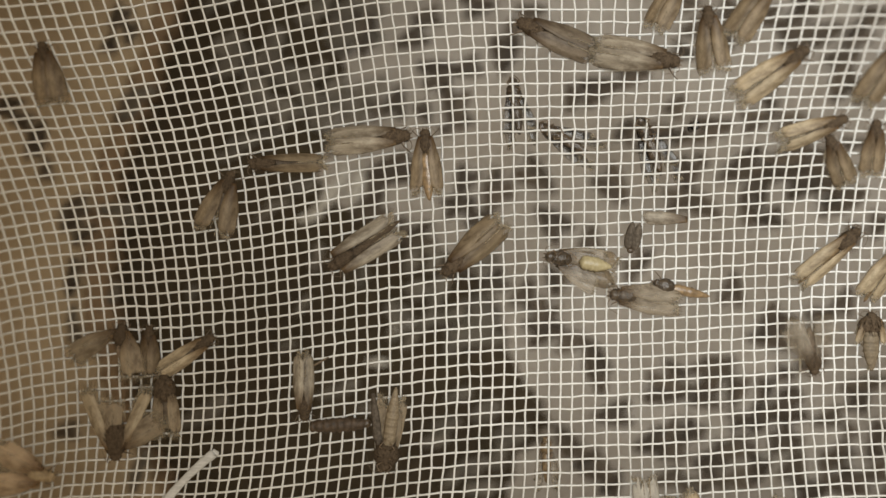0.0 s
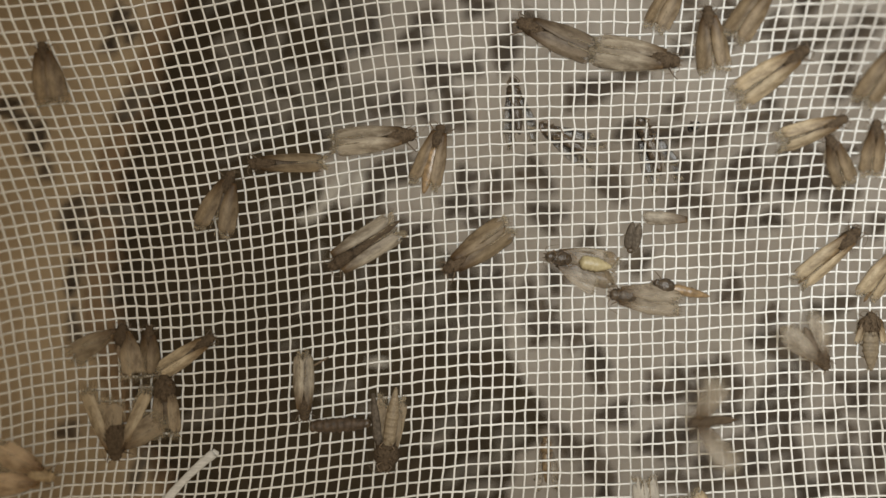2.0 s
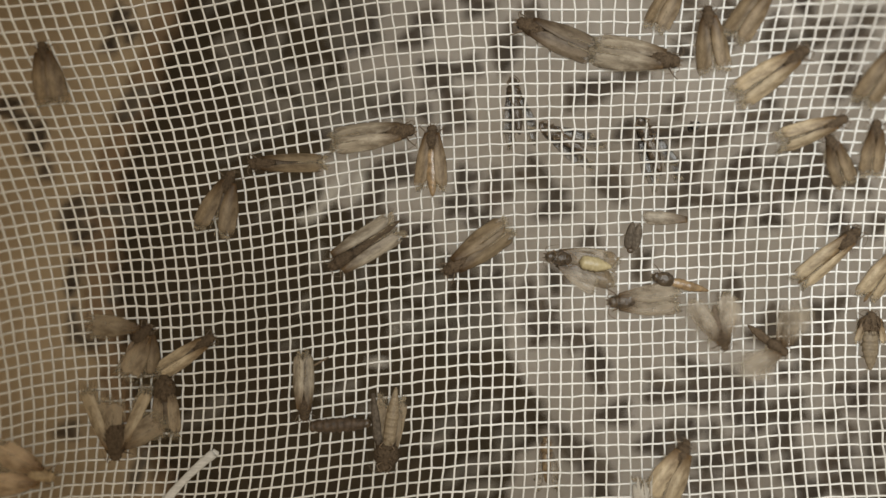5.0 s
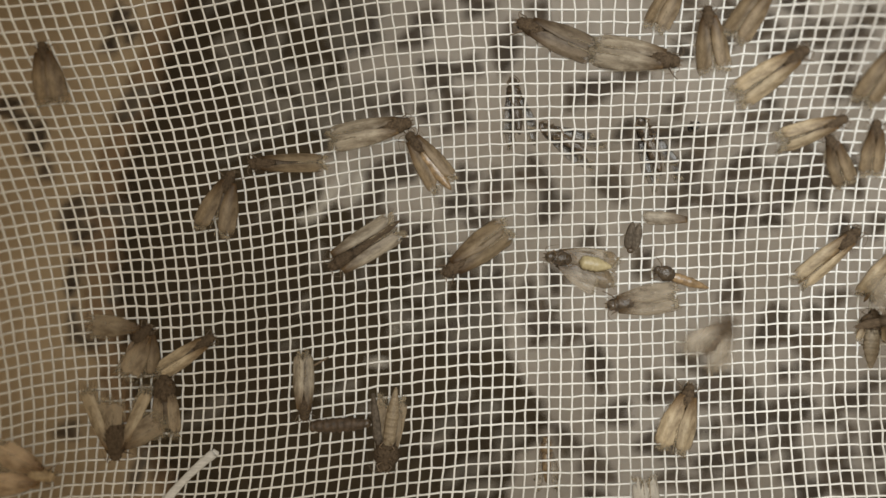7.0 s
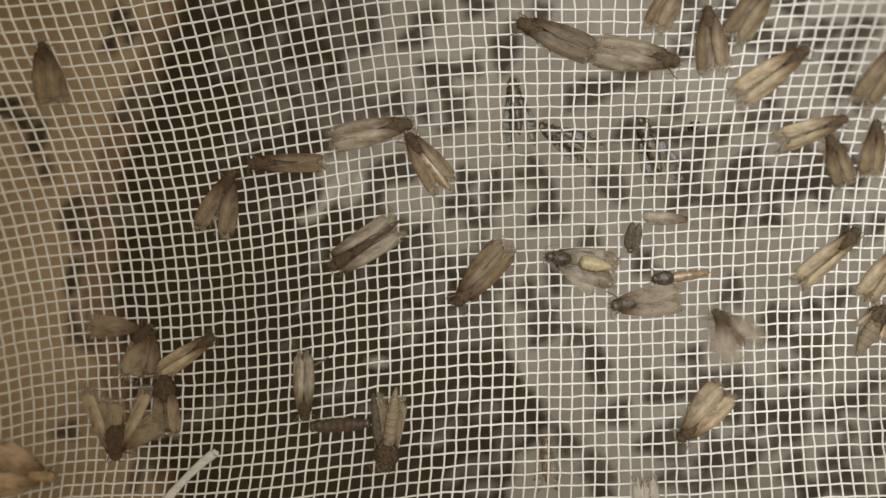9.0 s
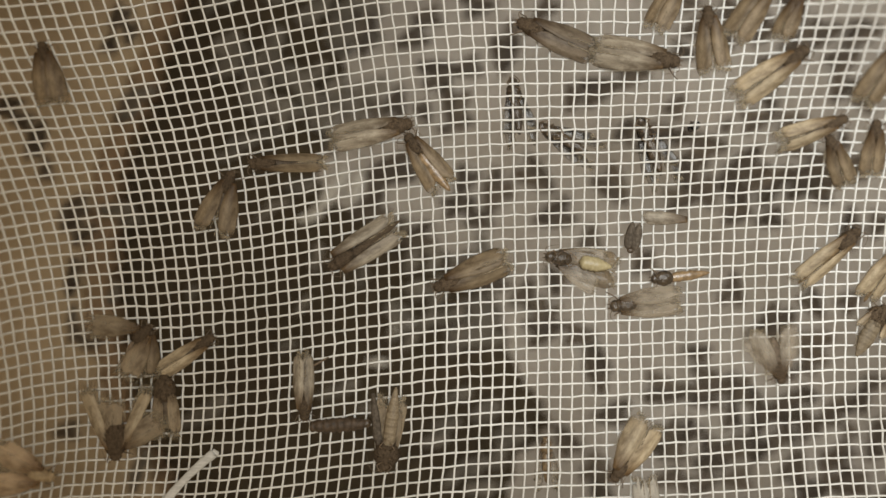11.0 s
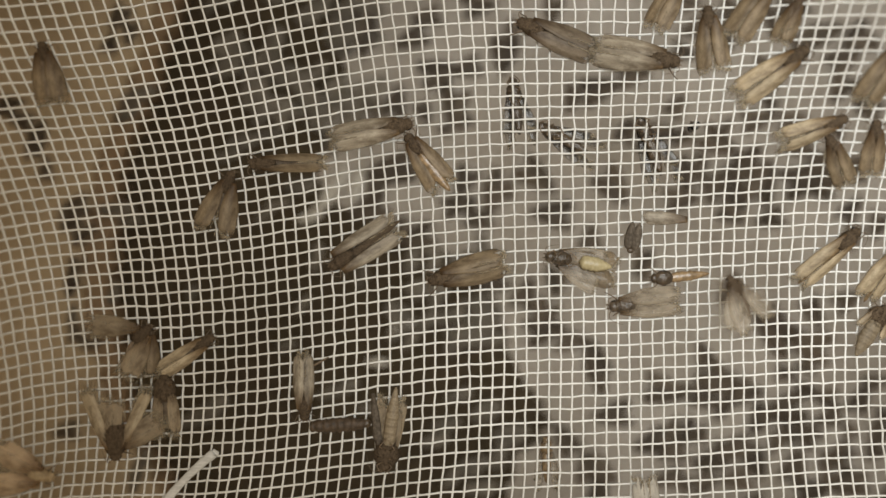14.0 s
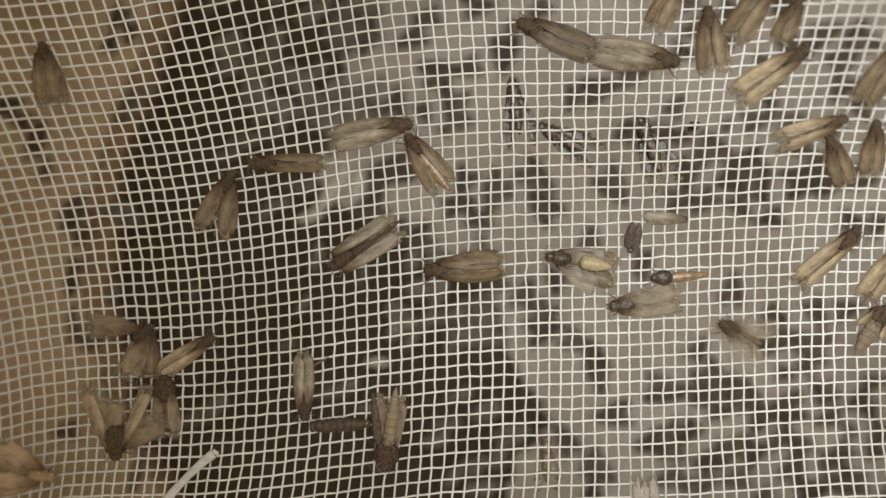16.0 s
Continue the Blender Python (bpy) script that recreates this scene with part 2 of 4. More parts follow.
def segmented(s):
    """Girth of a ringed abdomen, pointed at the back."""
    return (0.12 + 0.88 * min(1.0, s / 0.45) ** 0.7) * (1 - 0.35 * max(0.0, (s - 0.75) / 0.25) ** 2) * (1 + 0.04 * math.sin(s * 44)) * (1 if s < 0.86 else math.sqrt(max(0.02, 1 - ((s - 0.86) / 0.14) ** 2)))


def wing_mesh(length, width, side, rng, tip=0.7, root=0.45, camber=0.16, ragged=0.03, nx=14, ny=8):
    """A wing from its hinge at the origin back along -x; its leading edge faces side * y. Straight sides, slanting blunt tip."""
    top, low = [], []
    notch = [rng.uniform(-1, 1) for _ in range(ny + 1)]
    ph = rng.uniform(0, 6)
    for a in range(nx + 1):
        s = a / nx
        f = root + (1 - root) * min(1.0, s / 0.55) ** 0.9
        if s > 0.80:
            f *= math.sqrt(1 - (1 - min(tip, 1.0) ** 2) * ((s - 0.80) / 0.20) ** 2.2)
        for b in range(ny + 1):
            v = 2 * b / ny - 1
            x = -length * (s * (1 + 0.03 * (1 - v * v) * s ** 5) + (0.05 * v - 0.05) * s ** 4 + ragged * notch[b] * s ** 6)
            y = side * width * 0.5 * f * v + side * 0.03 * width * math.sin(math.pi * s)
            z = camber * width * f * (1 - v * v) * 0.5
            z += 0.012 * width * math.sin(8 * v + ph) * min(1.0, s * 3) + 0.02 * width * math.sin(6 * s + 2 * v + ph)
            top.append((x, y, z))
            low.append((x, y, z - 0.00005))
    n = len(top)
    faces = []
    w = ny + 1
    for a in range(nx):
        for b in range(ny):
            q = (a * w + b, a * w + b + 1, (a + 1) * w + b + 1, (a + 1) * w + b)
            faces.append(q)
            faces.append(tuple(n + k for k in q[::-1]))
    rim = [b for b in range(w)] + [a * w + ny for a in range(1, nx + 1)] + [nx * w + b for b in range(ny - 1, -1, -1)] + [a * w for a in range(nx - 1, 0, -1)]
    for k in range(len(rim)):
        p, q = rim[k], rim[(k + 1) % len(rim)]
        faces.append((q, p, n + p, n + q))
    return top + low, faces


def bristles(starts, thick):
    """Fine tapered hairs, each from a foot to a tip, as three-sided spikes."""
    verts, faces = [], []
    for foot, end in starts:
        foot, end = Vector(foot), Vector(end)
        d = (end - foot).normalized()
        a = d.cross(Vector((0.1, 0.2, 1))).normalized() * thick
        b = d.cross(a).normalized() * thick
        k = len(verts)
        verts += [foot + a, foot - 0.5 * a + 0.8 * b, foot - 0.5 * a - 0.8 * b, end]
        faces += [(k, k + 1, k + 3), (k + 1, k + 2, k + 3), (k + 2, k, k + 3), (k + 2, k + 1, k)]
    return verts, faces


def fringe(length, width, side, rng, tip, fluff=1.0, count=80):
    """The hair fringe along the slanting wing tip and the back of the trailing edge."""
    out = []
    for k in range(count):
        v = rng.uniform(-1, 1)
        x = -length * (1 + 0.03 * (1 - v * v) + 0.05 * v - 0.05) + rng.uniform(0, 0.04) * length
        y = side * width * 0.5 * tip * v
        r = length * rng.uniform(0.05, 0.11) * fluff
        out.append(((x, y, 0), (x - r, y + rng.uniform(-0.5, 0.5) * r - side * 0.25 * r * (1 - v), rng.uniform(-0.2, 0.2) * r)))
    for k in range(count // 2):
        s = rng.uniform(0.55, 0.97)
        y = -side * width * 0.5 * (1 - 0.15 * (s - 0.5))
        r = length * rng.uniform(0.03, 0.06) * fluff
        out.append(((-length * s, y, 0), (-length * s - r, y - side * r * 0.5, rng.uniform(-0.2, 0.2) * r)))
    return bristles(out, 0.0065 * length)


def fur(cx, cz, length, width, height, rng, count=60):
    """Hair standing on a body part, combed backwards."""
    out = []
    for k in range(count):
        t, f = rng.uniform(0, 2 * math.pi), rng.uniform(-0.9, 0.9)
        g = math.sqrt(1 - f * f)
        p = Vector((cx + f * length / 2, math.cos(t) * g * width / 2, cz + math.sin(t) * g * height / 2))
        n = Vector((f * 0.6, math.cos(t) * g, math.sin(t) * g)).normalized()
        r = width * rng.uniform(0.10, 0.24)
        out.append((p * 1.0, p + n * r * 0.55 + Vector((-r, 0, 0))))
    return bristles(out, width * 0.016)


def wing_pose(length, side, spread, lift, z, shoulder=0.045, at=0.39):
    """The hinge on the shoulder; spread turns the wing outwards, lift raises it about the body's axis (degrees)."""
    hinge = Matrix.Translation((at * length, side * shoulder * length, z))
    return hinge @ Matrix.Rotation(radians(side * lift), 4, "X") @ Matrix.Rotation(radians(-side * spread), 4, "Z")


def moth(rng, length, width, wing="tan", label="", spread=(4, 4), droop=8.0, supine=False, belly=None, body=None,
         hind=False, legs=1, reach=None, tip=0.55, ragged=0.03, antennae=True, abdomen=0.44, girth=0.15, shoulder=0.072,
         share=0.60, hairy=True, back="film", hspread=None, chest=1.0, bust=0.31, hinge=0.32, fluff=1.0, waist=0.24, name="moth", category="moth"):
    """A small moth along x, head towards +x, its feet on z = 0. Returns the thing and its wings."""
    L = length
    root = thing(name, label, category, "moths on the net")
    bm = body or HAIR
    z = 0.070 * L
    at, reach = (0.34, 0.79) if reach is None else (0.39, reach)
    crumple = 0.025 if hairy else 0.13
    th = mesh_object("thorax", *blob(bust * L, 0.195 * L * chest, 0.155 * L, rng, egg, 10, 12, crumple), bm, root)
    th.matrix_basis = Matrix.Translation((0.46 * L - bust * L / 2, 0, z + (-0.004 if supine else 0.006) * L))
    hd = mesh_object("head", *blob(0.125 * L, 0.145 * L, 0.12 * L, rng, egg, 8, 10, crumple), bm, root)
    hd.matrix_basis = Matrix.Translation((0.445 * L, 0, z))
    if hairy:
        mesh_object("fur", *fur(0, 0, bust * L, 0.195 * L * chest, 0.155 * L, rng, 150), bm, th)
        mesh_object("fur", *fur(0, 0, 0.125 * L, 0.145 * L, 0.12 * L, rng, 40), bm, hd)
    for s in (1, -1):
        ey = mesh_object("eye", *blob(0.045 * L, 0.03 * L, 0.045 * L, rng, egg, 6, 8, 0), EYE_BLACK, hd)
        ey.matrix_basis = Matrix.Translation((0.012 * L, s * 0.055 * L, 0.008 * L))
        pa = mesh_object("palp", *tube([(0, 0, 0), (0.02 * L, s * 0.01 * L, 0.004 * L), (0.045 * L, s * 0.012 * L, -0.008 * L)],
                                       [0.012 * L, 0.012 * L, 0.004 * L]), LEG, hd)
        pa.matrix_basis = Matrix.Translation((0.04 * L, s * 0.015 * L, -0.02 * L))
    ab = mesh_object("abdomen", *blob(abdomen * L, girth * L, girth * (0.87 if supine else 0.58) * L, rng, segmented, 22, 12, 0.03 if hairy else 0.07), belly or PLAIN_BELLY, root)
    ab.matrix_basis = pose(waist * L - abdomen * L / 2, 0, (girth * 0.46 if supine else girth * 0.30) * L, 0, 0 if supine else -1.5, rng.uniform(-3, 3))
    wings = []
    for k, s in ((0, 1), (1, -1)):
        if hind or supine:
            hw = wing_object("hindwing", wing_mesh(0.60 * L, width * 0.62, s, rng, 0.8, 0.35, 0.08, 0.05), WING[back], root)
            mesh_object("fringe", *fringe(0.60 * L, width * 0.62, s, rng, 0.8, fluff), FRINGE, hw)
            hw.matrix_basis = Matrix.Translation((-0.06 * L, 0, 0)) @ wing_pose(L, s, hspread[k] if hspread else spread[k] * 0.9 + 8, -droop, 0.05 * L if supine else 0.095 * L)
            wings.append((hw, s, -0.06 * L, 0.105 * L))
        if reach:
            fw = wing_object("forewing", wing_mesh(reach * L, width * share, s, rng, tip, hinge, 0.24, ragged), WING[wing], root)
            mesh_object("fringe", *fringe(reach * L, width * share, s, rng, tip, fluff), FRINGE, fw)
            zz = 0.04 * L if supine else 0.120 * L + k * 0.008 * L
            tilt = Matrix.Rotation(radians(-2 if supine else -4), 4, "Y")
            roof = droop if supine or max(spread) > 11 else droop + 8
            fw.matrix_basis = wing_pose(L, s, spread[k], -roof, zz, shoulder, at) @ tilt
            wings.append((fw, s, 0.0, zz))
        if antennae:
            bow = rng.uniform(0.5, 1.1) * s
            pts = [(0.47 * L, s * 0.03 * L, z + 0.03 * L)]
            for q in range(1, 9):
                pts.append((0.47 * L + 0.034 * L * q - 0.0062 * L * q * q, s * 0.03 * L + bow * (0.030 * L * q - 0.0008 * L * q * q), z + 0.035 * L - 0.004 * L * q))
            mesh_object("antenna", *tube(pts, [0.0058 * L * (1 - 0.09 * q) for q in range(9)], 5), LEG, root)
        for q, x in enumerate((0.38, 0.31, 0.24)):
            if q >= legs and not supine:
                continue
            out = rng.uniform(0.04, 0.13) * L
            fx = (0.08, 0.01, -0.10)[q] * L + rng.uniform(-0.03, 0.03) * L
            if supine:
                pts = [(x * L, s * 0.03 * L, z + 0.05 * L), (x * L + fx * 0.4, s * 0.09 * L, z + 0.11 * L),
                       (x * L + fx, s * 0.05 * L, z + 0.10 * L), (x * L + fx * 1.3, s * 0.02 * L, z + 0.08 * L)]
            else:
                pts = [(x * L, s * 0.05 * L, z - 0.03 * L), (x * L + fx * 0.5, s * (0.05 * L + out * 0.6), z + 0.015 * L),
                       (x * L + fx, s * (0.05 * L + out), 0.02 * L), (x * L + fx * 1.4, s * (0.06 * L + out * 1.15), 0.004 * L)]
            mesh_object("leg", *tube(pts, [0.010 * L, 0.009 * L, 0.007 * L, 0.004 * L], 5), LEG, root)
    return root, wings


def on_net(u, v, angle, lift):
    """A pose on the net over plan place (u, v), turned by angle and tilted with the net's slope."""
    cu, cv = min(max(u, 0), 1568), min(max(v, 0), 882)
    dx = (net_height(cu + 10, cv) - net_height(cu - 10, cv)) / (20 * STEP)
    dy = (net_height(cu, cv - 10) - net_height(cu, cv + 10)) / (20 * STEP)
    tilt = Vector((0, 0, 1)).rotation_difference(Vector((-dx, -dy, 1)).normalized()).to_matrix().to_4x4()
    return Matrix.Translation(plan(u, v, net_height(cu, cv) + lift)) @ tilt @ pose(0, 0, 0, 0, 0, angle)


def lie(head, tail, lift=0.00015):
    """The pose of a thing whose front lies over plan place head and whose back over tail, resting on the net."""
    u, v = (head[0] + tail[0]) / 2, (head[1] + tail[1]) / 2
    return on_net(u, v, math.degrees(math.atan2(tail[1] - head[1], head[0] - tail[0])), lift)


def span(head, tail):
    return math.hypot(head[0] - tail[0], head[1] - tail[1]) * STEP


# ---- floor, sheet and card ----


def slab(name, edge, far, z0, z1, mat, label, category="", kind=""):
    """A flat slab between an uneven edge, given from north to south, and the straight line u = far."""
    pts = sorted(edge, key=lambda p: p[1])
    n, verts, faces = len(pts), [], []
    for z in (z1, z0):
        for u, v in pts:
            for q in (u, far):
                p = plan(q, v, z1)
                verts.append((p.x, p.y, z))
    for k in range(n - 1):
        a = 2 * k
        faces += [(a, a + 1, a + 3, a + 2), (2 * n + a, 2 * n + a + 2, 2 * n + a + 3, 2 * n + a + 1),
                  (a, a + 2, 2 * n + a + 2, 2 * n + a), (a + 1, 2 * n + a + 1, 2 * n + a + 3, a + 3)]
    faces += [(0, 2 * n, 2 * n + 1, 1), (2 * n - 2, 2 * n - 1, 4 * n - 1, 4 * n - 2)]
    ob = mesh_object(name, verts, faces, mat, None, "", False)
    bm = bmesh.new()
    bm.from_mesh(ob.data)
    bmesh.ops.recalc_face_normals(bm, faces=bm.faces)
    bm.to_mesh(ob.data)
    bm.free()
    return tagged(ob, label, category, "", kind)


def ragged_line(points, rng, rough, parts=6):
    """The points joined by an uneven line."""
    out = []
    for (u0, v0), (u1, v1) in zip(points, points[1:]):
        for k in range(parts):
            s = k / parts
            out.append((u0 + (u1 - u0) * s + rng.uniform(-rough, rough), v0 + (v1 - v0) * s + rng.uniform(-rough, rough)))
    return out + [points[-1]]


def build_ground():
    rng = random.Random(5)
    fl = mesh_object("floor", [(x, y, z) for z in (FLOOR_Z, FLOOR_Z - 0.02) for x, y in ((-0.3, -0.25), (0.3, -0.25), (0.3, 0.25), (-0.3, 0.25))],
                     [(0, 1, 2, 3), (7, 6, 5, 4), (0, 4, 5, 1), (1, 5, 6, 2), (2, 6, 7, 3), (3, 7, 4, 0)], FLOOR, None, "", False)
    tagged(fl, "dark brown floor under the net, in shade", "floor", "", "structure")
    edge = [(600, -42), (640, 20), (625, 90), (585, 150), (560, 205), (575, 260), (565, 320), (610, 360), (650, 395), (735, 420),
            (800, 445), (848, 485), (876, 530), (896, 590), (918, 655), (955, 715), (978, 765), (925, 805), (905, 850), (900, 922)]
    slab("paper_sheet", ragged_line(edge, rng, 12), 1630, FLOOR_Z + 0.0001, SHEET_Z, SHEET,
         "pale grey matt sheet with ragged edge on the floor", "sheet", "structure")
    edge = [(318, -42), (305, 40), (278, 100), (262, 160), (255, 205), (225, 240), (212, 300), (205, 360), (200, 430), (192, 500),
            (196, 560), (212, 640), (222, 720), (240, 780), (275, 830), (308, 882), (315, 922)]
    slab("brown_paper", ragged_line(edge, rng, 9), -60, FLOOR_Z + 0.0001, FLOOR_Z + 0.0045, BROWN_PAPER,
         "dull brown paper under the cardboard edge", "paper", "structure")
    edge = [(268, -42), (262, 40), (240, 110), (215, 180), (180, 250), (165, 330), (150, 410), (140, 480), (150, 560), (168, 640), (195, 730), (240, 800), (285, 882), (290, 922)]
    slab("cardboard", ragged_line(edge, rng, 9), -62, FLOOR_Z + 0.0046, FLOOR_Z + 0.006, CARD,
         "tan brown cardboard lying on the floor", "cardboard", "structure")


build_ground()


def build_walls():
    """Plain walls of the tray that carries the net."""
    x0, x1, y0, y1, t = -0.0920, 0.0920, -0.0526, 0.0526, 0.004

    def wall(name, ax, ay, bx, by):
        n, verts, faces = 24, [], []
        for k in range(n + 1):
            s = k / n
            for side in (0, 1):
                x = (ax[side] + (bx[side] - ax[side]) * s)
                y = (ay[side] + (by[side] - ay[side]) * s)
                top = net_height(MID_U + x / STEP, MID_V - y / STEP) - 0.0003
                verts += [(x, y, FLOOR_Z), (x, y, top)]
        for k in range(n):
            a = 4 * k
            for p, q in ((0, 1), (1, 3), (3, 2), (2, 0)):
                faces.append((a + p, a + q, a + 4 + q, a + 4 + p))
        faces += [(0, 2, 3, 1), (4 * n + 1, 4 * n + 3, 4 * n + 2, 4 * n)]
        tagged(mesh_object(name, verts, faces, CARD, None, "", False), "plain brown side wall under the net", "wall", "", "structure")

    wall("wall_north", (x0, x0), (y1, y1 + t), (x1, x1), (y1, y1 + t))
    wall("wall_south", (x0, x0), (y0, y0 - t), (x1, x1), (y0, y0 - t))
    wall("wall_west", (x0, x0 - t), (y0 - t, y0 - t), (x0, x0 - t), (y1 + t, y1 + t))
    wall("wall_east", (x1, x1 + t), (y0 - t, y0 - t), (x1, x1 + t), (y1 + t, y1 + t))


build_walls()

# ---- the net ----
NET_U = [
    787.2, 18.0, -26.3, 55.7, -54.7, -251.9, -161.2, 463.3, 946.8, -237.8, -1246.9, 981.4, -103.3, 204.4,
    -123.6, 61.8, 303.1, -172.1, -381.6, 47.4, 659.8, 27.7, 16.8, -27.5, -95.4, 52.5, 461.1, -505.1, -728.5,
    796.9, -72.0, -80.2, 128.1, -46.8, -277.7, 441.3, 472.4, -906.7, 58.3, -58.1, 287.7, -83.9, -127.9,
    -80.9, 434.7, 133.7, -97.7, -282.9, 13.7, 115.1, -26.0, -170.0, 5.8, -116.3, 183.3, -138.4, -3.9, 158.2,
    274.7, -149.4, 113.5, 89.2, -160.6, -63.6, -32.9, -32.0,
]
NET_V = [
    389.7, 685.8, 29.3, -29.4, -128.4, 298.4, 91.5, -245.9, -114.9, -172.8, 419.5, -96.2, 1.6, 74.3, -104.7,
    -145.5, 147.5, 159.6, 52.3, 163.9, -577.9, 207.0, -157.9, 193.4, -60.9, 38.6, -70.4, 80.1, 209.5,
    -212.6, -35.1, 227.9, -198.6, 198.0, 97.0, -222.1, -206.8, 461.0, -760.0, 408.6, -621.9, 71.9, -246.7,
    -164.4, 119.5, 298.1, -562.2, 331.2, -66.5, 13.9, -158.8, 1174.3, -546.9, 836.3, 128.7, 159.4, -439.4,
    422.3, -169.0, 30.1, -642.6, 215.5, -375.9, 189.1, -122.4, 92.5,
]

PATH_POW = [(p, q) for p in range(11) for q in range(11 - p)]


def node(i, j):
    """Plan place of the crossing of the i-th and j-th thread."""
    a, b = (i - 34.0) / 48.0, (j - 18.0) / 32.0
    t = [a ** p * b ** q for p, q in PATH_POW]
    return sum(c * x for c, x in zip(NET_U, t)), sum(c * x for c, x in zip(NET_V, t))


def build_net():
    """Plain-woven threads, one after the other, each going over and under the ones it crosses."""
    rng = random.Random(11)
    net = thing("insect_net", "white woven nylon insect net, sagging, dotted with small moths", "net", "", "structure")
    places, todo = {(34, 18): node(34, 18)}, [(34, 18)]
    while todo:
        i, j = todo.pop()
        for key in ((i + 1, j), (i - 1, j), (i, j + 1), (i, j - 1)):
            u, v = node(*key)
            near = math.hypot(u - places[i, j][0], v - places[i, j][1])
            if key not in places and -30 < u < 1600 and -30 < v < 912 and 12 < near < 42:
                places[key] = (u, v)
                todo.append(key)

    def carry_on(line):
        """Continue a line of crossings evenly past both of its ends."""
        have = [k for k in line if k in places]
        if len(have) < 12:
            return
        for run, back in ((line[line.index(have[-1]) + 1:], have[-5:]), (line[:line.index(have[0])][::-1], have[4::-1])):
            (u0, v0), (u, v) = places[back[0]], places[back[-1]]
            du, dv = (u - u0) / 4, (v - v0) / 4
            for key in run:
                u, v = u + du, v + dv
                if key not in places:
                    places[key] = (u, v)

    for j in range(-4, 43):
        carry_on([(i, j) for i in range(-45, 112)])
    for i in range(-45, 112):
        carry_on([(i, j) for j in range(-30, 68)])
    for key, (u, v) in list(places.items()):
        if -518 < u < 2086 and -306 < v < 1188:
            places[key] = (u + rng.gauss(0, 0.65), v + rng.gauss(0, 0.65))
        else:
            del places[key]
    r = 0.000134

    def thread(name, keys, sign):
        pts, rad = [], []
        for k, key in enumerate(keys):
            u, v = places[key]
            wave = 0.00007 * (1 if (key[0] + key[1]) % 2 == sign else -1)
            if k:
                u0, v0 = places[keys[k - 1]]
                um, vm = (u + u0) / 2 + rng.gauss(0, 0.25), (v + v0) / 2 + rng.gauss(0, 0.25)
                pts.append(plan(um, vm, net_height(um, vm)))
                rad.append(r * rng.uniform(0.90, 1.02))
            pts.append(plan(u, v, net_height(u, v) + wave))
            rad.append(r * rng.uniform(1.0, 1.14))
        if len(pts) > 4:
            mesh_object(name, *tube(pts, rad, 6), THREAD, net)

    for i in range(-45, 112):
        run = []
        for j in range(-30, 69):
            if (i, j) in places:
                run.append((i, j))
            elif run:
                thread("warp_thread", run, 0)
                run = []
    for j in range(-30, 68):
        run = []
        for i in range(-45, 113):
            if (i, j) in places:
                run.append((i, j))
            elif run:
                thread("weft_thread", run, 1)
                run = []


build_net()

# ---- resting moths ----


def rest(head, tail, width, wing, label, seed, lift=0.00015, **more):
    near = 1 - net_height((head[0] + tail[0]) / 2, (head[1] + tail[1]) / 2) / CAM_Z
    ob, wings = moth(random.Random(seed), span(head, tail) * near, width * STEP * near, wing, label, **more)
    ob.matrix_basis = lie(head, tail, lift)
    return ob


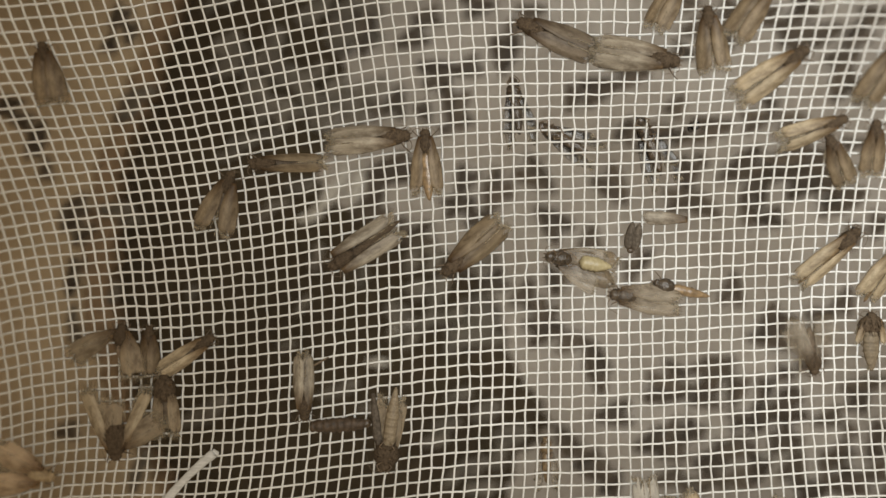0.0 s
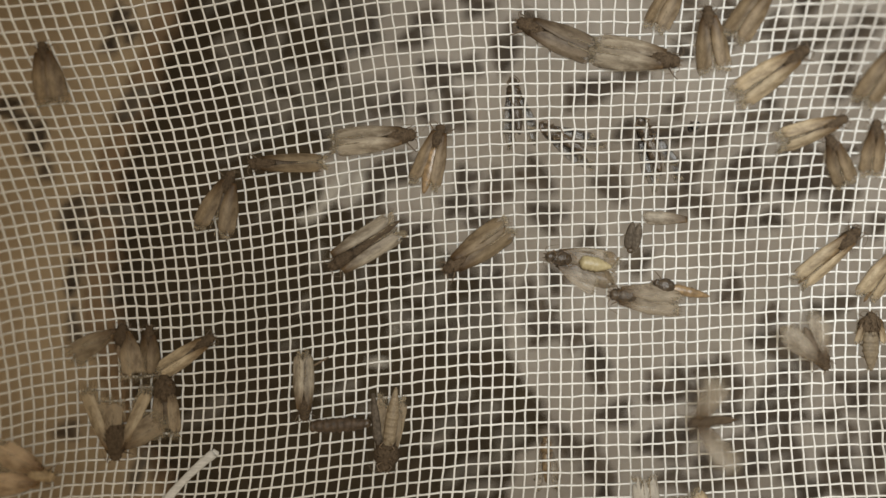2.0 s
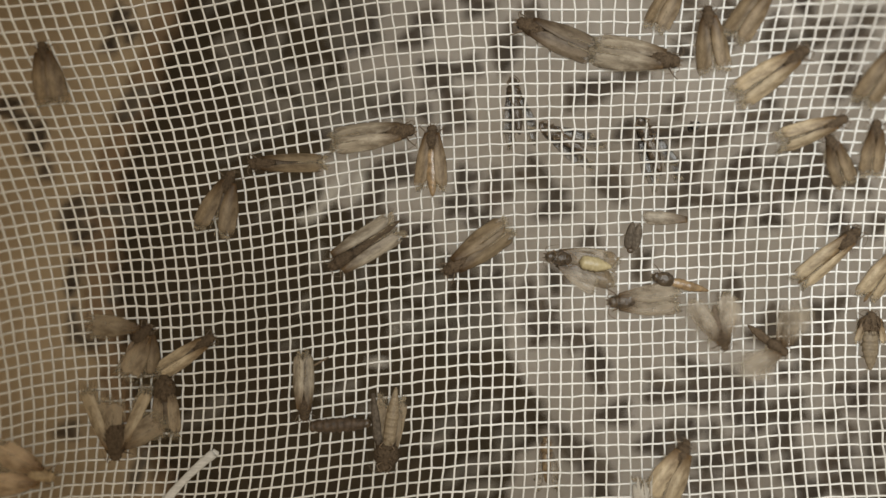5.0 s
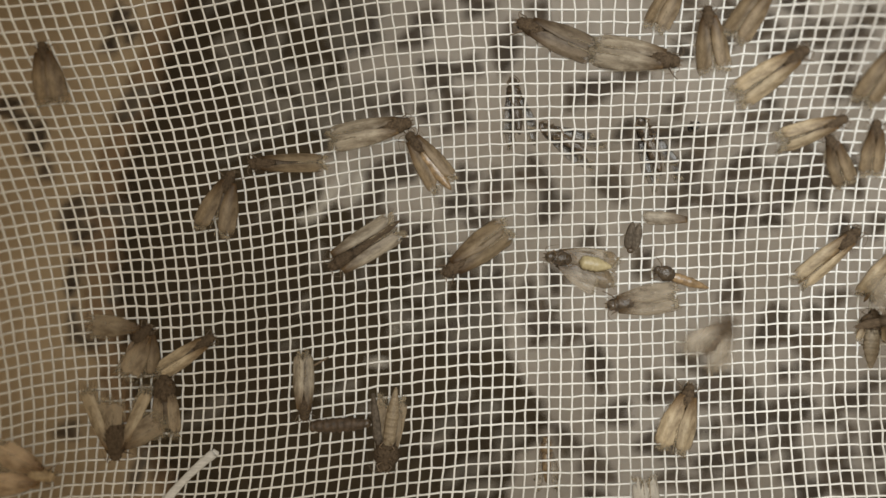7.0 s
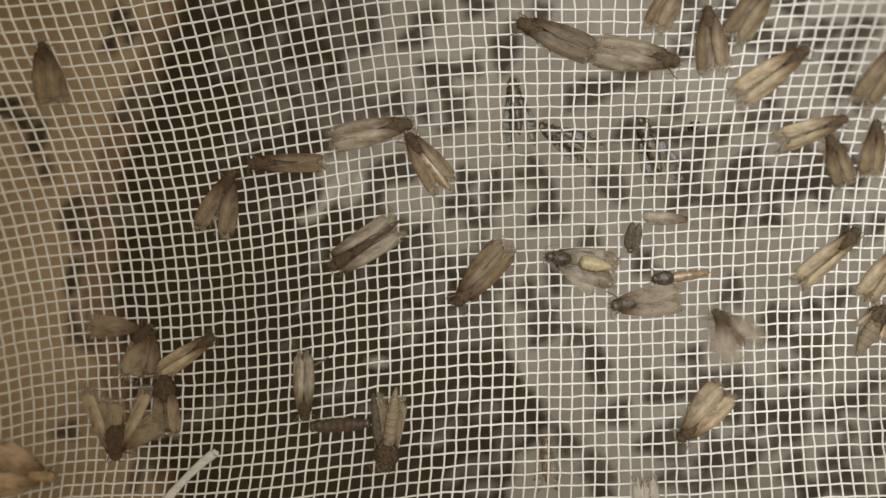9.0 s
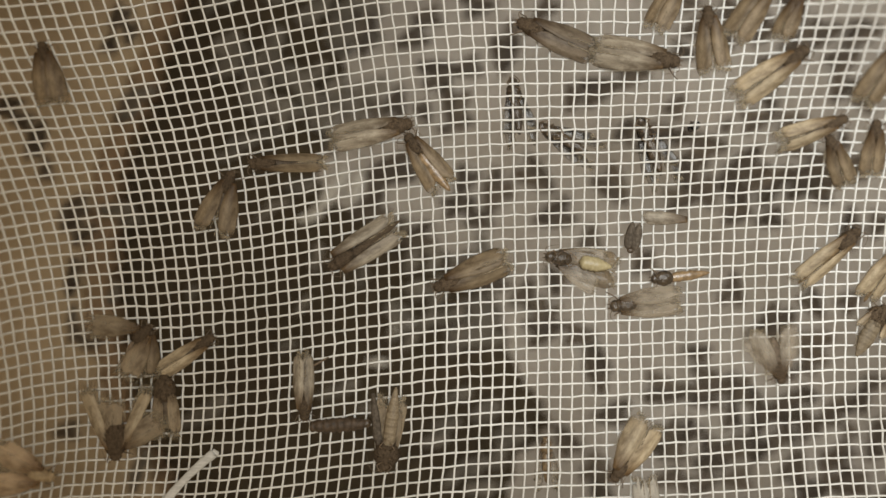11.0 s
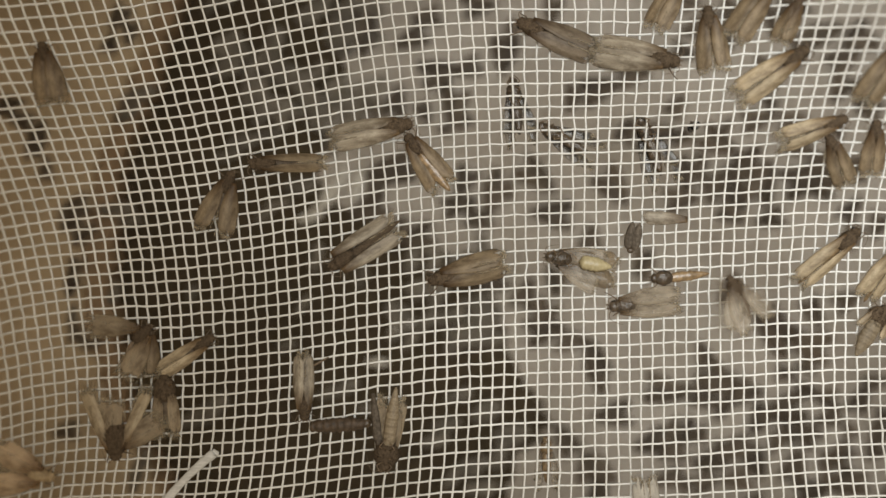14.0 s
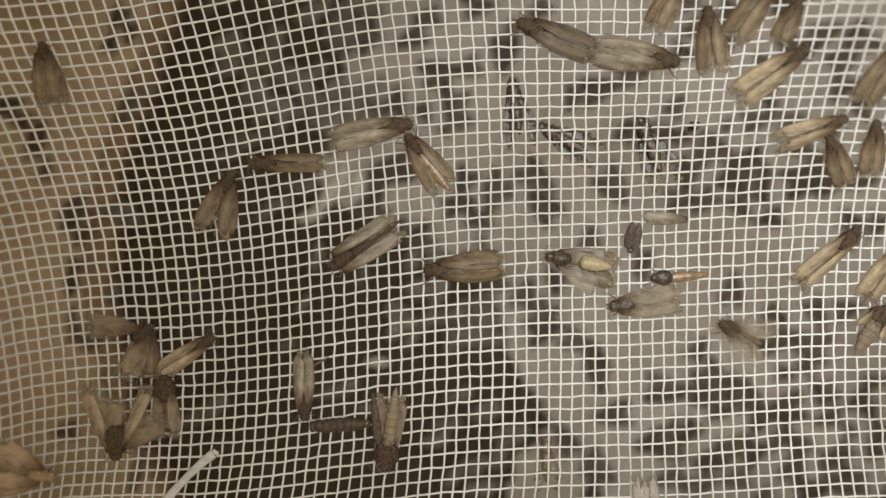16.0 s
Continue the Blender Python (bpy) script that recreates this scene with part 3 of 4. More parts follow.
def build_resting():
    rest((77, 78), (96, 190), 57, "tan", "tan brown moth with dark thorax resting on the net", 1, spread=(3, 3), droop=2, tip=0.9)
    rest((412, 304), (373, 420), 58, "tan", "buff moth with parted wing tips and dark head", 2, spread=(9, 10), droop=4, tip=0.55)
    rest((444, 292), (583, 288), 34, "tan", "slim buff moth with folded striped wings", 3, spread=(1, 1), droop=25)
    rest((586, 474), (704, 396), 54, "ash", "pale grey moth, wings parted over dark body", 4, spread=(2, 0), droop=6, belly=HAIR,
         abdomen=0.78, shoulder=0.125, girth=0.13, share=0.48, chest=0.9, reach=0.88, hinge=0.45)
    rest((914, 42), (1058, 98), 66, "grey", "grey-brown moth, wing tips under another moth", 5, spread=(1, 1), droop=14, share=0.54)
    rest((1198, 118), (1044, 82), 66, "ash", "silvery grey moth, wing tips over another moth", 6, spread=(2, 2), droop=14, lift=0.0006)
    rest((1210, -42), (1155, 56), 54, "tan", "plain tan moth with wings folded flat", 7, spread=(3, 3))
    rest((1250, 14), (1266, 134), 51, "tan", "tan moth with slightly parted wings, dark head", 8, spread=(6, 6), droop=8, tip=0.7)
    rest((1366, -34), (1296, 72), 54, "tan", "brown moth with dark thorax and folded wings", 9, spread=(4, 4), droop=8)
    rest((1420, 90), (1304, 172), 50, "pale", "straw yellow moth with dark brown head", 10, fluff=1.7, spread=(3, 5), droop=12, tip=0.7)
    rest((1490, 210), (1378, 250), 40, "pale", "straw yellow moth with frayed wing tips", 11, fluff=2.0, spread=(3, 6), droop=14, ragged=0.08)
    rest((1459, 238), (1503, 332), 42, "tan", "grey-brown moth with a dark shoulder spot", 12, spread=(3, 3), droop=8)
    rest((1541, 212), (1546, 316), 42, "tan", "buff moth with dark head on the net", 13, spread=(3, 3), droop=10)
    rest((1586, 68), (1532, 188), 48, "tan", "tan moth with pale wing edges", 14, spread=(3, 3), droop=10)
    rest((1507, 402), (1412, 506), 40, "pale", "straw coloured moth with amber tail and dark head", 15, spread=(2, 2), droop=12, belly=AMBER, abdomen=0.7)
    rest((1584, 422), (1536, 534), 46, "pale", "pale yellow moth, amber tail showing", 16, spread=(4, 4), droop=12, belly=AMBER, abdomen=0.76)
    rest((378, 595), (276, 664), 38, "pale", "slim buff moth with dark head and folded wings", 17, spread=(1, 1), droop=20)
    rest((207, 812), (204, 676), 74, "pale", "buff moth head down with wings spread like a fan", 18, spread=(25, 19), hspread=(58, 0), droop=0, hind=True, tip=0.9,
         share=0.32, girth=0.15, abdomen=0.36, fluff=2.0, back="haze", chest=1.55, bust=0.46, hinge=0.4, ragged=0.08)
    rest((292, 660), (297, 776), 54, "haze", "grey-brown moth, wings apart beside its body", 19, spread=(4, 4), fluff=1.8, droop=10, abdomen=0.52, share=0.42, shoulder=0.09, girth=0.14, chest=1.7, bust=0.40)
    rest((266, 576), (262, 672), 44, "tan", "dull brown moth among other moths", 20, spread=(4, 4), droop=15)
    rest((92, 848), (-36, 816), 70, "straw", "pale buff moth with frayed spread wings", 21, spread=(14, 12), fluff=2.2, droop=0, ragged=0.14, hind=True, tip=0.95, body=TAN_BELLY, belly=TAN_BELLY, back="straw", chest=0.9)
    slim = rest((541, 742), (537, 616), 42, "ash", "slim pale moth head down with one leg out", 22, spread=(0, 0), droop=16, tip=0.25)
    mesh_object("leg", *tube([(-28 * STEP, 10 * STEP, 4 * STEP), (-36 * STEP, 26 * STEP, 6 * STEP), (-45 * STEP, 44 * STEP, 1 * STEP)],
                             [2.4 * STEP, 2.0 * STEP, 1.2 * STEP], 6), LEG, slim)
    rest((680, 830), (703, 684), 52, "haze", "dead moth on its back with parted wings, ringed belly showing", 23, spread=(1, 8), droop=0, supine=True, belly=RINGED,
         hspread=(-4, 4), abdomen=0.74, girth=0.155, share=0.42, shoulder=0.075, tip=0.5, chest=1.6, reach=0.76, back="haze")
    rest((1148, 975), (1139, 838), 50, "shed", "silvery moth, frayed wing tips pointing up the net", 24, spread=(1, 1), droop=12, ragged=0.16, tip=0.95)
    rest((964, 453), (1098, 476), 60, "wet", "dead moth on its back with swollen yellow belly", 25, spread=(8, 0), hspread=(24, 2), droop=0, supine=True, belly=YELLOW,
         body=DARK_SHELL, abdomen=0.42, girth=0.19, waist=0.06, hairy=False, back="film")


build_resting()

# ---- moths that move ----
TRACK = {}


def mover(name_key, rows, length, width, wing, label, seed, **more):
    """A moth that follows rows of (seconds, head u, head v, tail u, tail v)."""
    ob, wings = moth(random.Random(seed), length * STEP, width * STEP, wing, label, **more)
    TRACK[name_key] = (ob, wings, rows)
    return ob


mover("turner", [(0, 752, 230, 760, 362), (0.3, 756, 228, 757, 362), (0.7, 768, 222, 754, 356), (1.5, 781, 220, 748, 352), (3.5, 784, 218, 746, 350),
                 (4.2, 784, 218, 747, 350), (5.0, 765, 225, 765, 352), (5.8, 728, 232, 795, 346), (6.3, 722, 233, 800, 344), (7, 720, 234, 803, 344),
                 (9, 719, 236, 802, 345), (12.5, 718, 238, 800, 345), (16, 718, 238, 801, 345)],
      130, 56, "tan", "buff moth with amber tail, turning on the net", 31, spread=(9, 5), droop=6, belly=AMBER, abdomen=0.70, girth=0.19, share=0.46, reach=0.76)
mover("neighbour", [(0, 722, 242, 576, 254), (0.4, 730, 240, 578, 254), (1.5, 738, 240, 580, 256), (4.2, 738, 238, 580, 256), (5.4, 732, 226, 580, 252),
                    (6.3, 724, 220, 581, 250), (9, 726, 221, 581, 250), (16, 727, 221, 581, 250)],
      154, 56, "ash", "pale silvery moth with brown streaked folded wings", 32, spread=(1, 1), droop=18)
mover("crawler", [(0, 786, 484, 893, 390), (0.5, 790, 482, 900, 392), (1.5, 786, 480, 908, 396), (4.2, 786, 482, 908, 396), (7, 782, 488, 908, 398),
                  (8, 790, 496, 908, 402), (8.6, 802, 522, 906, 424), (9, 806, 538, 902, 430), (9.6, 796, 530, 902, 440), (10.6, 780, 512, 900, 456),
                  (11.3, 774, 505, 898, 462), (12.5, 764, 502, 902, 458), (14.5, 760, 494, 898, 466), (16, 756, 478, 894, 470)],
      148, 64, "tan", "buff brown moth with folded wings, shuffling round", 33, spread=(1, 2), droop=14)
mover("shifter", [(0, 218, 574, 214, 686), (2.1, 219, 574, 214, 686), (2.4, 232, 574, 208, 684), (2.8, 256, 576, 196, 668), (3.2, 264, 578, 196, 667), (16, 264, 578, 196, 667)],
      112, 68, "haze", "tan moth with one wing held out sideways", 34, spread=(58, 10), fluff=2.2, droop=2, belly=BROWN_BELLY, abdomen=0.34, tip=1.05, reach=0.72, hinge=0.24, ragged=0.10, share=0.56, chest=1.3)
mover("corner", [(0, 1560, -160, 1550, -60), (9.2, 1560, -160, 1550, -60), (10.3, 1440, -70, 1420, 20), (11.3, 1410, 4, 1383, 72), (16, 1410, 4, 1383, 72)],
      80, 42, "tan", "brown moth that crawls into the group", 35, spread=(3, 3), droop=10)
mover("edge", [(0, 1537, 552, 1536, 664), (6.8, 1538, 548, 1532, 662), (7.4, 1556, 545, 1534, 650), (7.9, 1560, 545, 1512, 634), (9, 1560, 545, 1508, 632), (16, 1562, 546, 1506, 630)],
      112, 54, "pale", "dishevelled moth with dark thorax and pale ringed belly", 36, spread=(14, 12), droop=10, belly=RINGED, abdomen=0.66, reach=0.40, girth=0.25, share=0.24, shoulder=0.12, chest=1.95)
mover("wader", [(0, 1076, 520, 1220, 538), (3.2, 1076, 520, 1220, 538), (4.2, 1078, 528, 1218, 536), (6.3, 1074, 540, 1214, 522), (7, 1074, 540, 1214, 522),
                (9, 1084, 540, 1216, 526), (12.5, 1080, 542, 1216, 530), (16, 1078, 542, 1216, 528)],
      143, 46, "veil", "dead brown moth with wet see-through wings", 37, spread=(1, 2), droop=4, body=DARK_SHELL, hairy=False, belly=BROWN_BELLY, abdomen=0.50, girth=0.17, chest=1.05, ragged=0.14, share=0.72, reach=0.74)
mover("husk", [(0, 1154, 500, 1262, 528), (3.2, 1154, 500, 1262, 528), (3.6, 1152, 494, 1260, 520), (4.2, 1152, 494, 1260, 520), (6.3, 1156, 476, 1260, 514), (7, 1156, 476, 1260, 514),
               (7.8, 1154, 488, 1264, 488), (9, 1152, 494, 1264, 482), (16, 1150, 492, 1262, 486)],
      112, 40, "wet", "wingless dead moth body with glossy amber tail", 38, reach=0, body=DARK_SHELL, hairy=False, belly=AMBER, abdomen=0.66, girth=0.16, chest=1.2, antennae=False)
FLYER = [(0, 1436, 660, 1424, 545), (0.3, 1447, 648, 1418, 545), (0.5, 1460, 565, 1380, 612), (0.75, 1440, 560, 1400, 640), (1.0, 1376, 556, 1371, 676), (1.2, 1350, 585, 1450, 625),
         (1.5, 1342, 548, 1388, 655), (1.8, 1430, 615, 1350, 675), (2.0, 1452, 645, 1410, 556), (2.25, 1430, 640, 1400, 560), (2.5, 1412, 680, 1482, 590), (2.75, 1500, 600, 1440, 540),
         (3.0, 1545, 560, 1430, 590), (3.2, 1400, 610, 1500, 620), (3.5, 1385, 636, 1490, 596), (3.6, 1384, 531, 1360, 630), (3.8, 1352, 620, 1366, 530), (4.0, 1290, 597, 1394, 630),
         (4.2, 1330, 560, 1232, 624), (4.9, 1300, 600, 1240, 520), (5.6, 1210, 560, 1290, 600), (6.3, 1222, 604, 1204, 522), (6.5, 1173, 545, 1171, 660), (6.7, 1180, 583, 1255, 622),
         (7.0, 1286, 565, 1232, 650), (7.1, 1251, 650, 1251, 556), (7.3, 1255, 532, 1270, 648), (7.5, 1224, 588, 1338, 584), (7.7, 1338, 622, 1326, 526), (8.0, 1230, 572, 1342, 604),
         (8.3, 1168, 552, 1260, 602), (8.5, 1270, 528, 1220, 632), (8.7, 1276, 544, 1260, 646), (8.9, 1298, 582, 1320, 500), (9.0, 1262, 546, 1338, 640), (9.2, 1305, 638, 1328, 552),
         (9.9, 1380, 560, 1300, 600), (10.6, 1320, 640, 1400, 600), (11.3, 1420, 642, 1332, 594), (11.5, 1304, 528, 1360, 632), (11.75, 1320, 640, 1370, 560), (12.0, 1334, 607, 1388, 714),
         (12.2, 1314, 562, 1378, 645), (12.5, 1315, 494, 1310, 608), (12.8, 1346, 602, 1262, 556), (13.0, 1228, 500, 1330, 564), (13.25, 1260, 520, 1240, 610), (13.5, 1274, 554, 1168, 610),
         (13.7, 1214, 552, 1302, 612), (14.0, 1285, 490, 1340, 594), (14.25, 1330, 545, 1240, 575), (14.5, 1266, 552, 1332, 648), (14.7, 1290, 600, 1330, 560), (15.0, 1358, 533, 1264, 612),
         (15.2, 1226, 520, 1325, 595), (15.5, 1228, 538, 1330, 616), (15.6, 1230, 548, 1332, 572), (16.0, 1270, 570, 1378, 625)]
mover("flyer", FLYER, 116, 52, "film", "grey moth fluttering about, wings a blur", 39, spread=(11, 8), droop=0, hind=True, reach=0.76, belly=PLAIN_BELLY, girth=0.19, chest=1.15)
DANCER = [(0, 1430, 955, 1340, 890), (0.6, 1430, 950, 1340, 885), (0.9, 1440, 760, 1452, 860), (1.2, 1382, 716, 1446, 814), (1.5, 1352, 697, 1440, 794), (1.8, 1282, 688, 1365, 764),
          (2.0, 1235, 745, 1322, 740), (2.1, 1202, 762, 1302, 734), (2.4, 1130, 727, 1230, 723), (2.5, 1086, 674, 1186, 728), (2.7, 1115, 652, 1146, 750), (3.0, 1178, 610, 1118, 712),
          (3.3, 1147, 552, 1154, 660), (3.5, 1146, 530, 1148, 635), (3.6, 1174, 506, 1134, 624), (3.8, 1200, 505, 1140, 600), (4.0, 1228, 530, 1146, 598), (4.2, 1302, 533, 1204, 510),
          (5.0, 1380, 620, 1300, 560), (5.8, 1440, 590, 1350, 640), (6.3, 1458, 620, 1345, 595), (6.5, 1475, 586, 1370, 601), (6.7, 1545, 551, 1428, 590), (7.0, 1590, 560, 1475, 588),
          (7.2, 1640, 580, 1530, 575), (7.6, 1760, 600, 1650, 590), (16, 1760, 600, 1650, 590)]
mover("dancer", DANCER, 118, 64, "film", "grey moth beating its wings fast over the net", 40, spread=(75, 75), droop=0, hind=True, reach=0.76, belly=HAIR, girth=0.13)
mover("walker", [(0, 1240, 985, 1198, 868), (1.0, 1270, 980, 1214, 866), (2.0, 1262, 984, 1210, 868), (3.2, 1230, 960, 1194, 852), (4.0, 1200, 900, 1170, 830), (4.2, 1205, 895, 1172, 826), (5.2, 1185, 780, 1188, 880), (6.3, 1178, 688, 1196, 814),
                 (6.6, 1182, 688, 1192, 812), (7.0, 1219, 677, 1184, 806), (7.3, 1218, 682, 1178, 800), (7.5, 1246, 698, 1160, 776), (7.7, 1284, 728, 1154, 710), (7.9, 1280, 762, 1186, 664),
                 (8.1, 1270, 796, 1240, 668), (8.5, 1256, 786, 1244, 666), (8.7, 1230, 790, 1276, 668), (9.0, 1196, 780, 1292, 680), (9.2, 1194, 786, 1275, 692), (10.2, 1130, 820, 1200, 720),
                 (11.3, 1064, 866, 1140, 750), (11.6, 1056, 878, 1116, 770), (11.9, 1064, 890, 1086, 778), (12.2, 1060, 930, 1066, 820), (12.5, 1056, 1010, 1060, 890), (16, 1056, 1060, 1060, 940)],
      132, 64, "pale", "pale buff moth with streaked wings walking over the net", 41, spread=(6, 6), droop=10)


# ---- debris on and under the net ----


def build_debris():
    rng = random.Random(77)
    # loose wing
    wing = wing_object("loose_wing", wing_mesh(80 * STEP, 25 * STEP, 1, rng, 0.3, 0.4, 0.15, 0.02), WING["ash"], None)
    tagged(wing, "single shed pale moth wing", "insect wing")
    wing.matrix_basis = on_net(1217, 389, -2, 0.0005)
    # small beetle
    bt = thing("beetle", "small dull grey-brown beetle on the net", "beetle")
    for s in (1, -1):
        el = mesh_object("wing_case", *blob(50 * STEP, 17 * STEP, 16 * STEP, rng, lambda t: egg(t) * (0.8 + 0.4 * t), 12, 12, 0.05), SHELL_GREY, bt)
        el.matrix_basis = pose(-2 * STEP, s * 6 * STEP, 8 * STEP)
    hb = mesh_object("head", *blob(12 * STEP, 13 * STEP, 9 * STEP, rng, egg, 8, 10, 0.04), DARK_SHELL, bt)
    hb.matrix_basis = pose(23 * STEP, 0, 8 * STEP)
    bt.matrix_basis = on_net(1119, 420, -102, 0.0003)
    # larva
    lv = thing("larva", "dark brown ringed larva lying on the net", "larva")
    body = mesh_object("body", *blob(98 * STEP, 27 * STEP, 22 * STEP, rng,
                                     lambda t: (0.92 + 0.08 * math.sin(t * 50)) * (0.55 + 0.45 * egg(t)) * (1.0 if t < 0.7 else 1.25 - 0.6 * (t - 0.3)), 40, 12, 0.08), LARVA, lv)
    body.matrix_basis = pose(0, 0, 11 * STEP)
    hl = mesh_object("head", *blob(16 * STEP, 15 * STEP, 14 * STEP, rng, egg, 8, 10, 0.05), DARK_SHELL, lv)
    hl.matrix_basis = pose(50 * STEP, 0, 10 * STEP)
    lv.matrix_basis = on_net(600, 750, 3, 0.0002)
    # white fibre
    pts = []
    for k in range(15):
        s = k / 14
        u = 378 - 76 * s - 14 * math.sin(s * 1.6) - 10 * s * s
        v = 803 + 105 * s * (0.72 + 0.28 * s)
        pts.append(plan(u, v, net_height(u, v) + 0.0005))
    verts, faces = tube(pts, [0.00050 * (1.15 if k < 2 else 1.0) * (0.9 + 0.2 * rng.random()) for k in range(15)], 10)
    verts = [Vector((w.x, w.y, pts[k // 10].z + 0.35 * (w.z - pts[k // 10].z))) for k, w in enumerate(verts)]
    fibre = mesh_object("plastic_strip", verts, faces, STRAW)
    tagged(fibre, "curved white plastic strip lying on the net", "plastic strip")
    barb = mesh_object("barb", *tube([plan(376, 798, 0.0014), plan(384, 802, 0.0013), plan(386, 808, 0.0010)], [0.0003, 0.0003, 0.00015], 6), STRAW, fibre)
    barb.matrix_parent_inverse = fibre.matrix_basis.inverted()
    # hairy stray leg beside the moth on its back
    stub = mesh_object("insect_limb", *tube([plan(660, 696, 0.0004), plan(664, 730, 0.0007), plan(668, 770, 0.0006), plan(676, 800, 0.0005)],
                                          [0.0002, 0.0005, 0.0006, 0.0004], 8), SHELL_GREY)
    tagged(stub, "fuzzy grey shed limb lying on the net", "debris")


build_debris()


def remains(head, tail, seed, lift, label, width=30, shell=DARK_SHELL, wing="smoke"):
    """Crushed dark insect stuck below the net."""
    rng = random.Random(seed)
    ob, wings = moth(rng, span(head, tail), width * STEP, wing, label, spread=(5, 9), droop=0, body=shell, belly=shell,
                     supine=True, antennae=False, abdomen=0.55, hairy=False, back=wing, name="dead_insect", category="dead insect")
    u, v = (head[0] + tail[0]) / 2, (head[1] + tail[1]) / 2
    a = math.degrees(math.atan2(tail[1] - head[1], head[0] - tail[0]))
    ob.matrix_basis = on_net(u, v, a, lift)
    tagged(ob, "", "", "dead insects under the net")


remains((905, 140), (922, 265), 51, -0.0013, "crushed dark insect with clear wings under the net")
remains((950, 222), (1062, 285), 52, -0.0013, "dark crumpled insect stuck beneath the net")
remains((1130, 208), (1180, 335), 53, -0.0013, "dark flattened insect with glossy wings beneath the net")
remains((966, 770), (966, 872), 54, -0.0012, "thin amber and dark dead insect beneath the net", 20, AMBER, "film")
remains((1222, 215), (1232, 232), 55, -0.0012, "tiny dark insect speck under the net")

# ---- moths below the net ----
# plan place, heading in degrees and length in plan steps
BELOW_NORTH = [
    650, 50, 70, 62, 755, 32, 10, 56, 728, 72, 25, 64, 645, 82, 80, 50, 702, 182, 75, 62, 778, 130, 15, 70, 826, 122, 20, 56, 804, 190, 80, 66,
    892, 100, 85, 70, 850, 14, 5, 60, 690, 302, 12, 84, 668, 328, 70, 60, 652, 372, 20, 76, 735, 420, 15, 72, 822, 322, 65, 58, 812, 362, 20, 64,
    872, 352, 75, 66, 846, 392, 10, 56, 905, 60, 60, 50, 940, 24, 15, 54, 1060, 160, 15, 70, 1012, 176, 70, 54]
BELOW_EAST = [
    950, 315, -40, 80, 1085, 332, -52, 74, 975, 392, -45, 74, 1045, 424, 85, 56, 1216, 310, 80, 70, 1204, 354, 10, 62, 1246, 368, -32, 62, 1312, 298, 25, 88,
    1390, 294, 8, 84, 1338, 334, 70, 66, 1322, 374, -60, 56, 1360, 388, 15, 54, 1446, 292, 15, 70, 1462, 322, 10, 62, 1500, 350, 20, 68, 1470, 366, 5, 54,
    1508, 420, 75, 50, 1412, 262, 15, 56, 1484, 158, 60, 56, 1434, 62, 20, 58, 1490, 108, 30, 64, 1400, 216, 12, 52, 1418, 322, 14, 76]
BELOW_SOUTH = [
    1082, 732, 8, 72, 1176, 690, -12, 76, 1150, 782, 20, 62, 1186, 762, 70, 58, 1062, 832, -30, 66, 1084, 856, 60, 56, 1000, 776, -60, 64, 1034, 806, 20, 56,
    1382, 724, 15, 84, 1368, 592, 8, 88, 1428, 610, -14, 78, 1262, 654, 30, 80, 1300, 690, 75, 62, 1294, 512, 82, 60, 1292, 792, 10, 66, 1216, 766, 50, 58,
    1252, 814, 15, 64, 1404, 822, 75, 62, 1432, 868, 10, 64, 1482, 800, 25, 60, 1520, 704, 70, 54, 1502, 858, 15, 68, 1492, 532, 70, 54, 1342, 742, 60, 58]
BELOW_REST = [
    960, 560, 60, 66, 962, 584, 15, 70, 1012, 602, 5, 62, 930, 520, 70, 58, 985, 498, 85, 56, 1132, 462, 70, 54, 1116, 480, 80, 46, 1452, 560, 20, 58,
    1360, 560, 40, 52, 1340, 830, 70, 56, 1312, 742, 10, 52, 1462, 740, 15, 58, 1180, 846, 12, 60, 1212, 690, 10, 56, 1118, 134, 8, 66, 1158, 240, 10, 78, 1256, 228, 8, 74, 1108, 232, 70, 52, 1460, 60, 20, 66, 1512, 66, 30, 60, 1550, 770, 60, 54, 1546, 836, 20, 58]
BELOW_MORE = [
    1390, 780, 10, 62, 1350, 690, 80, 54, 870, 500, 20, 58, 820, 470, 40, 54, 1246, 706, 10, 60, 1300, 846, 5, 58, 1460, 852, 60, 54, 1190, 800, 15, 58,
    1338, 212, 15, 60, 1392, 60, 70, 54, 1530, 160, 20, 58, 1550, 400, 70, 52, 1546, 30, 10, 58, 1360, 150, 20, 52, 1196, 188, 60, 50, 1050, 630, -72, 70, 1060, 672, -76, 56,
    1352, 34, 10, 60, 1290, 26, 70, 54, 1418, 22, 30, 62, 1400, 66, 5, 56, 1230, 52, 15, 58]
CRAWLERS = []


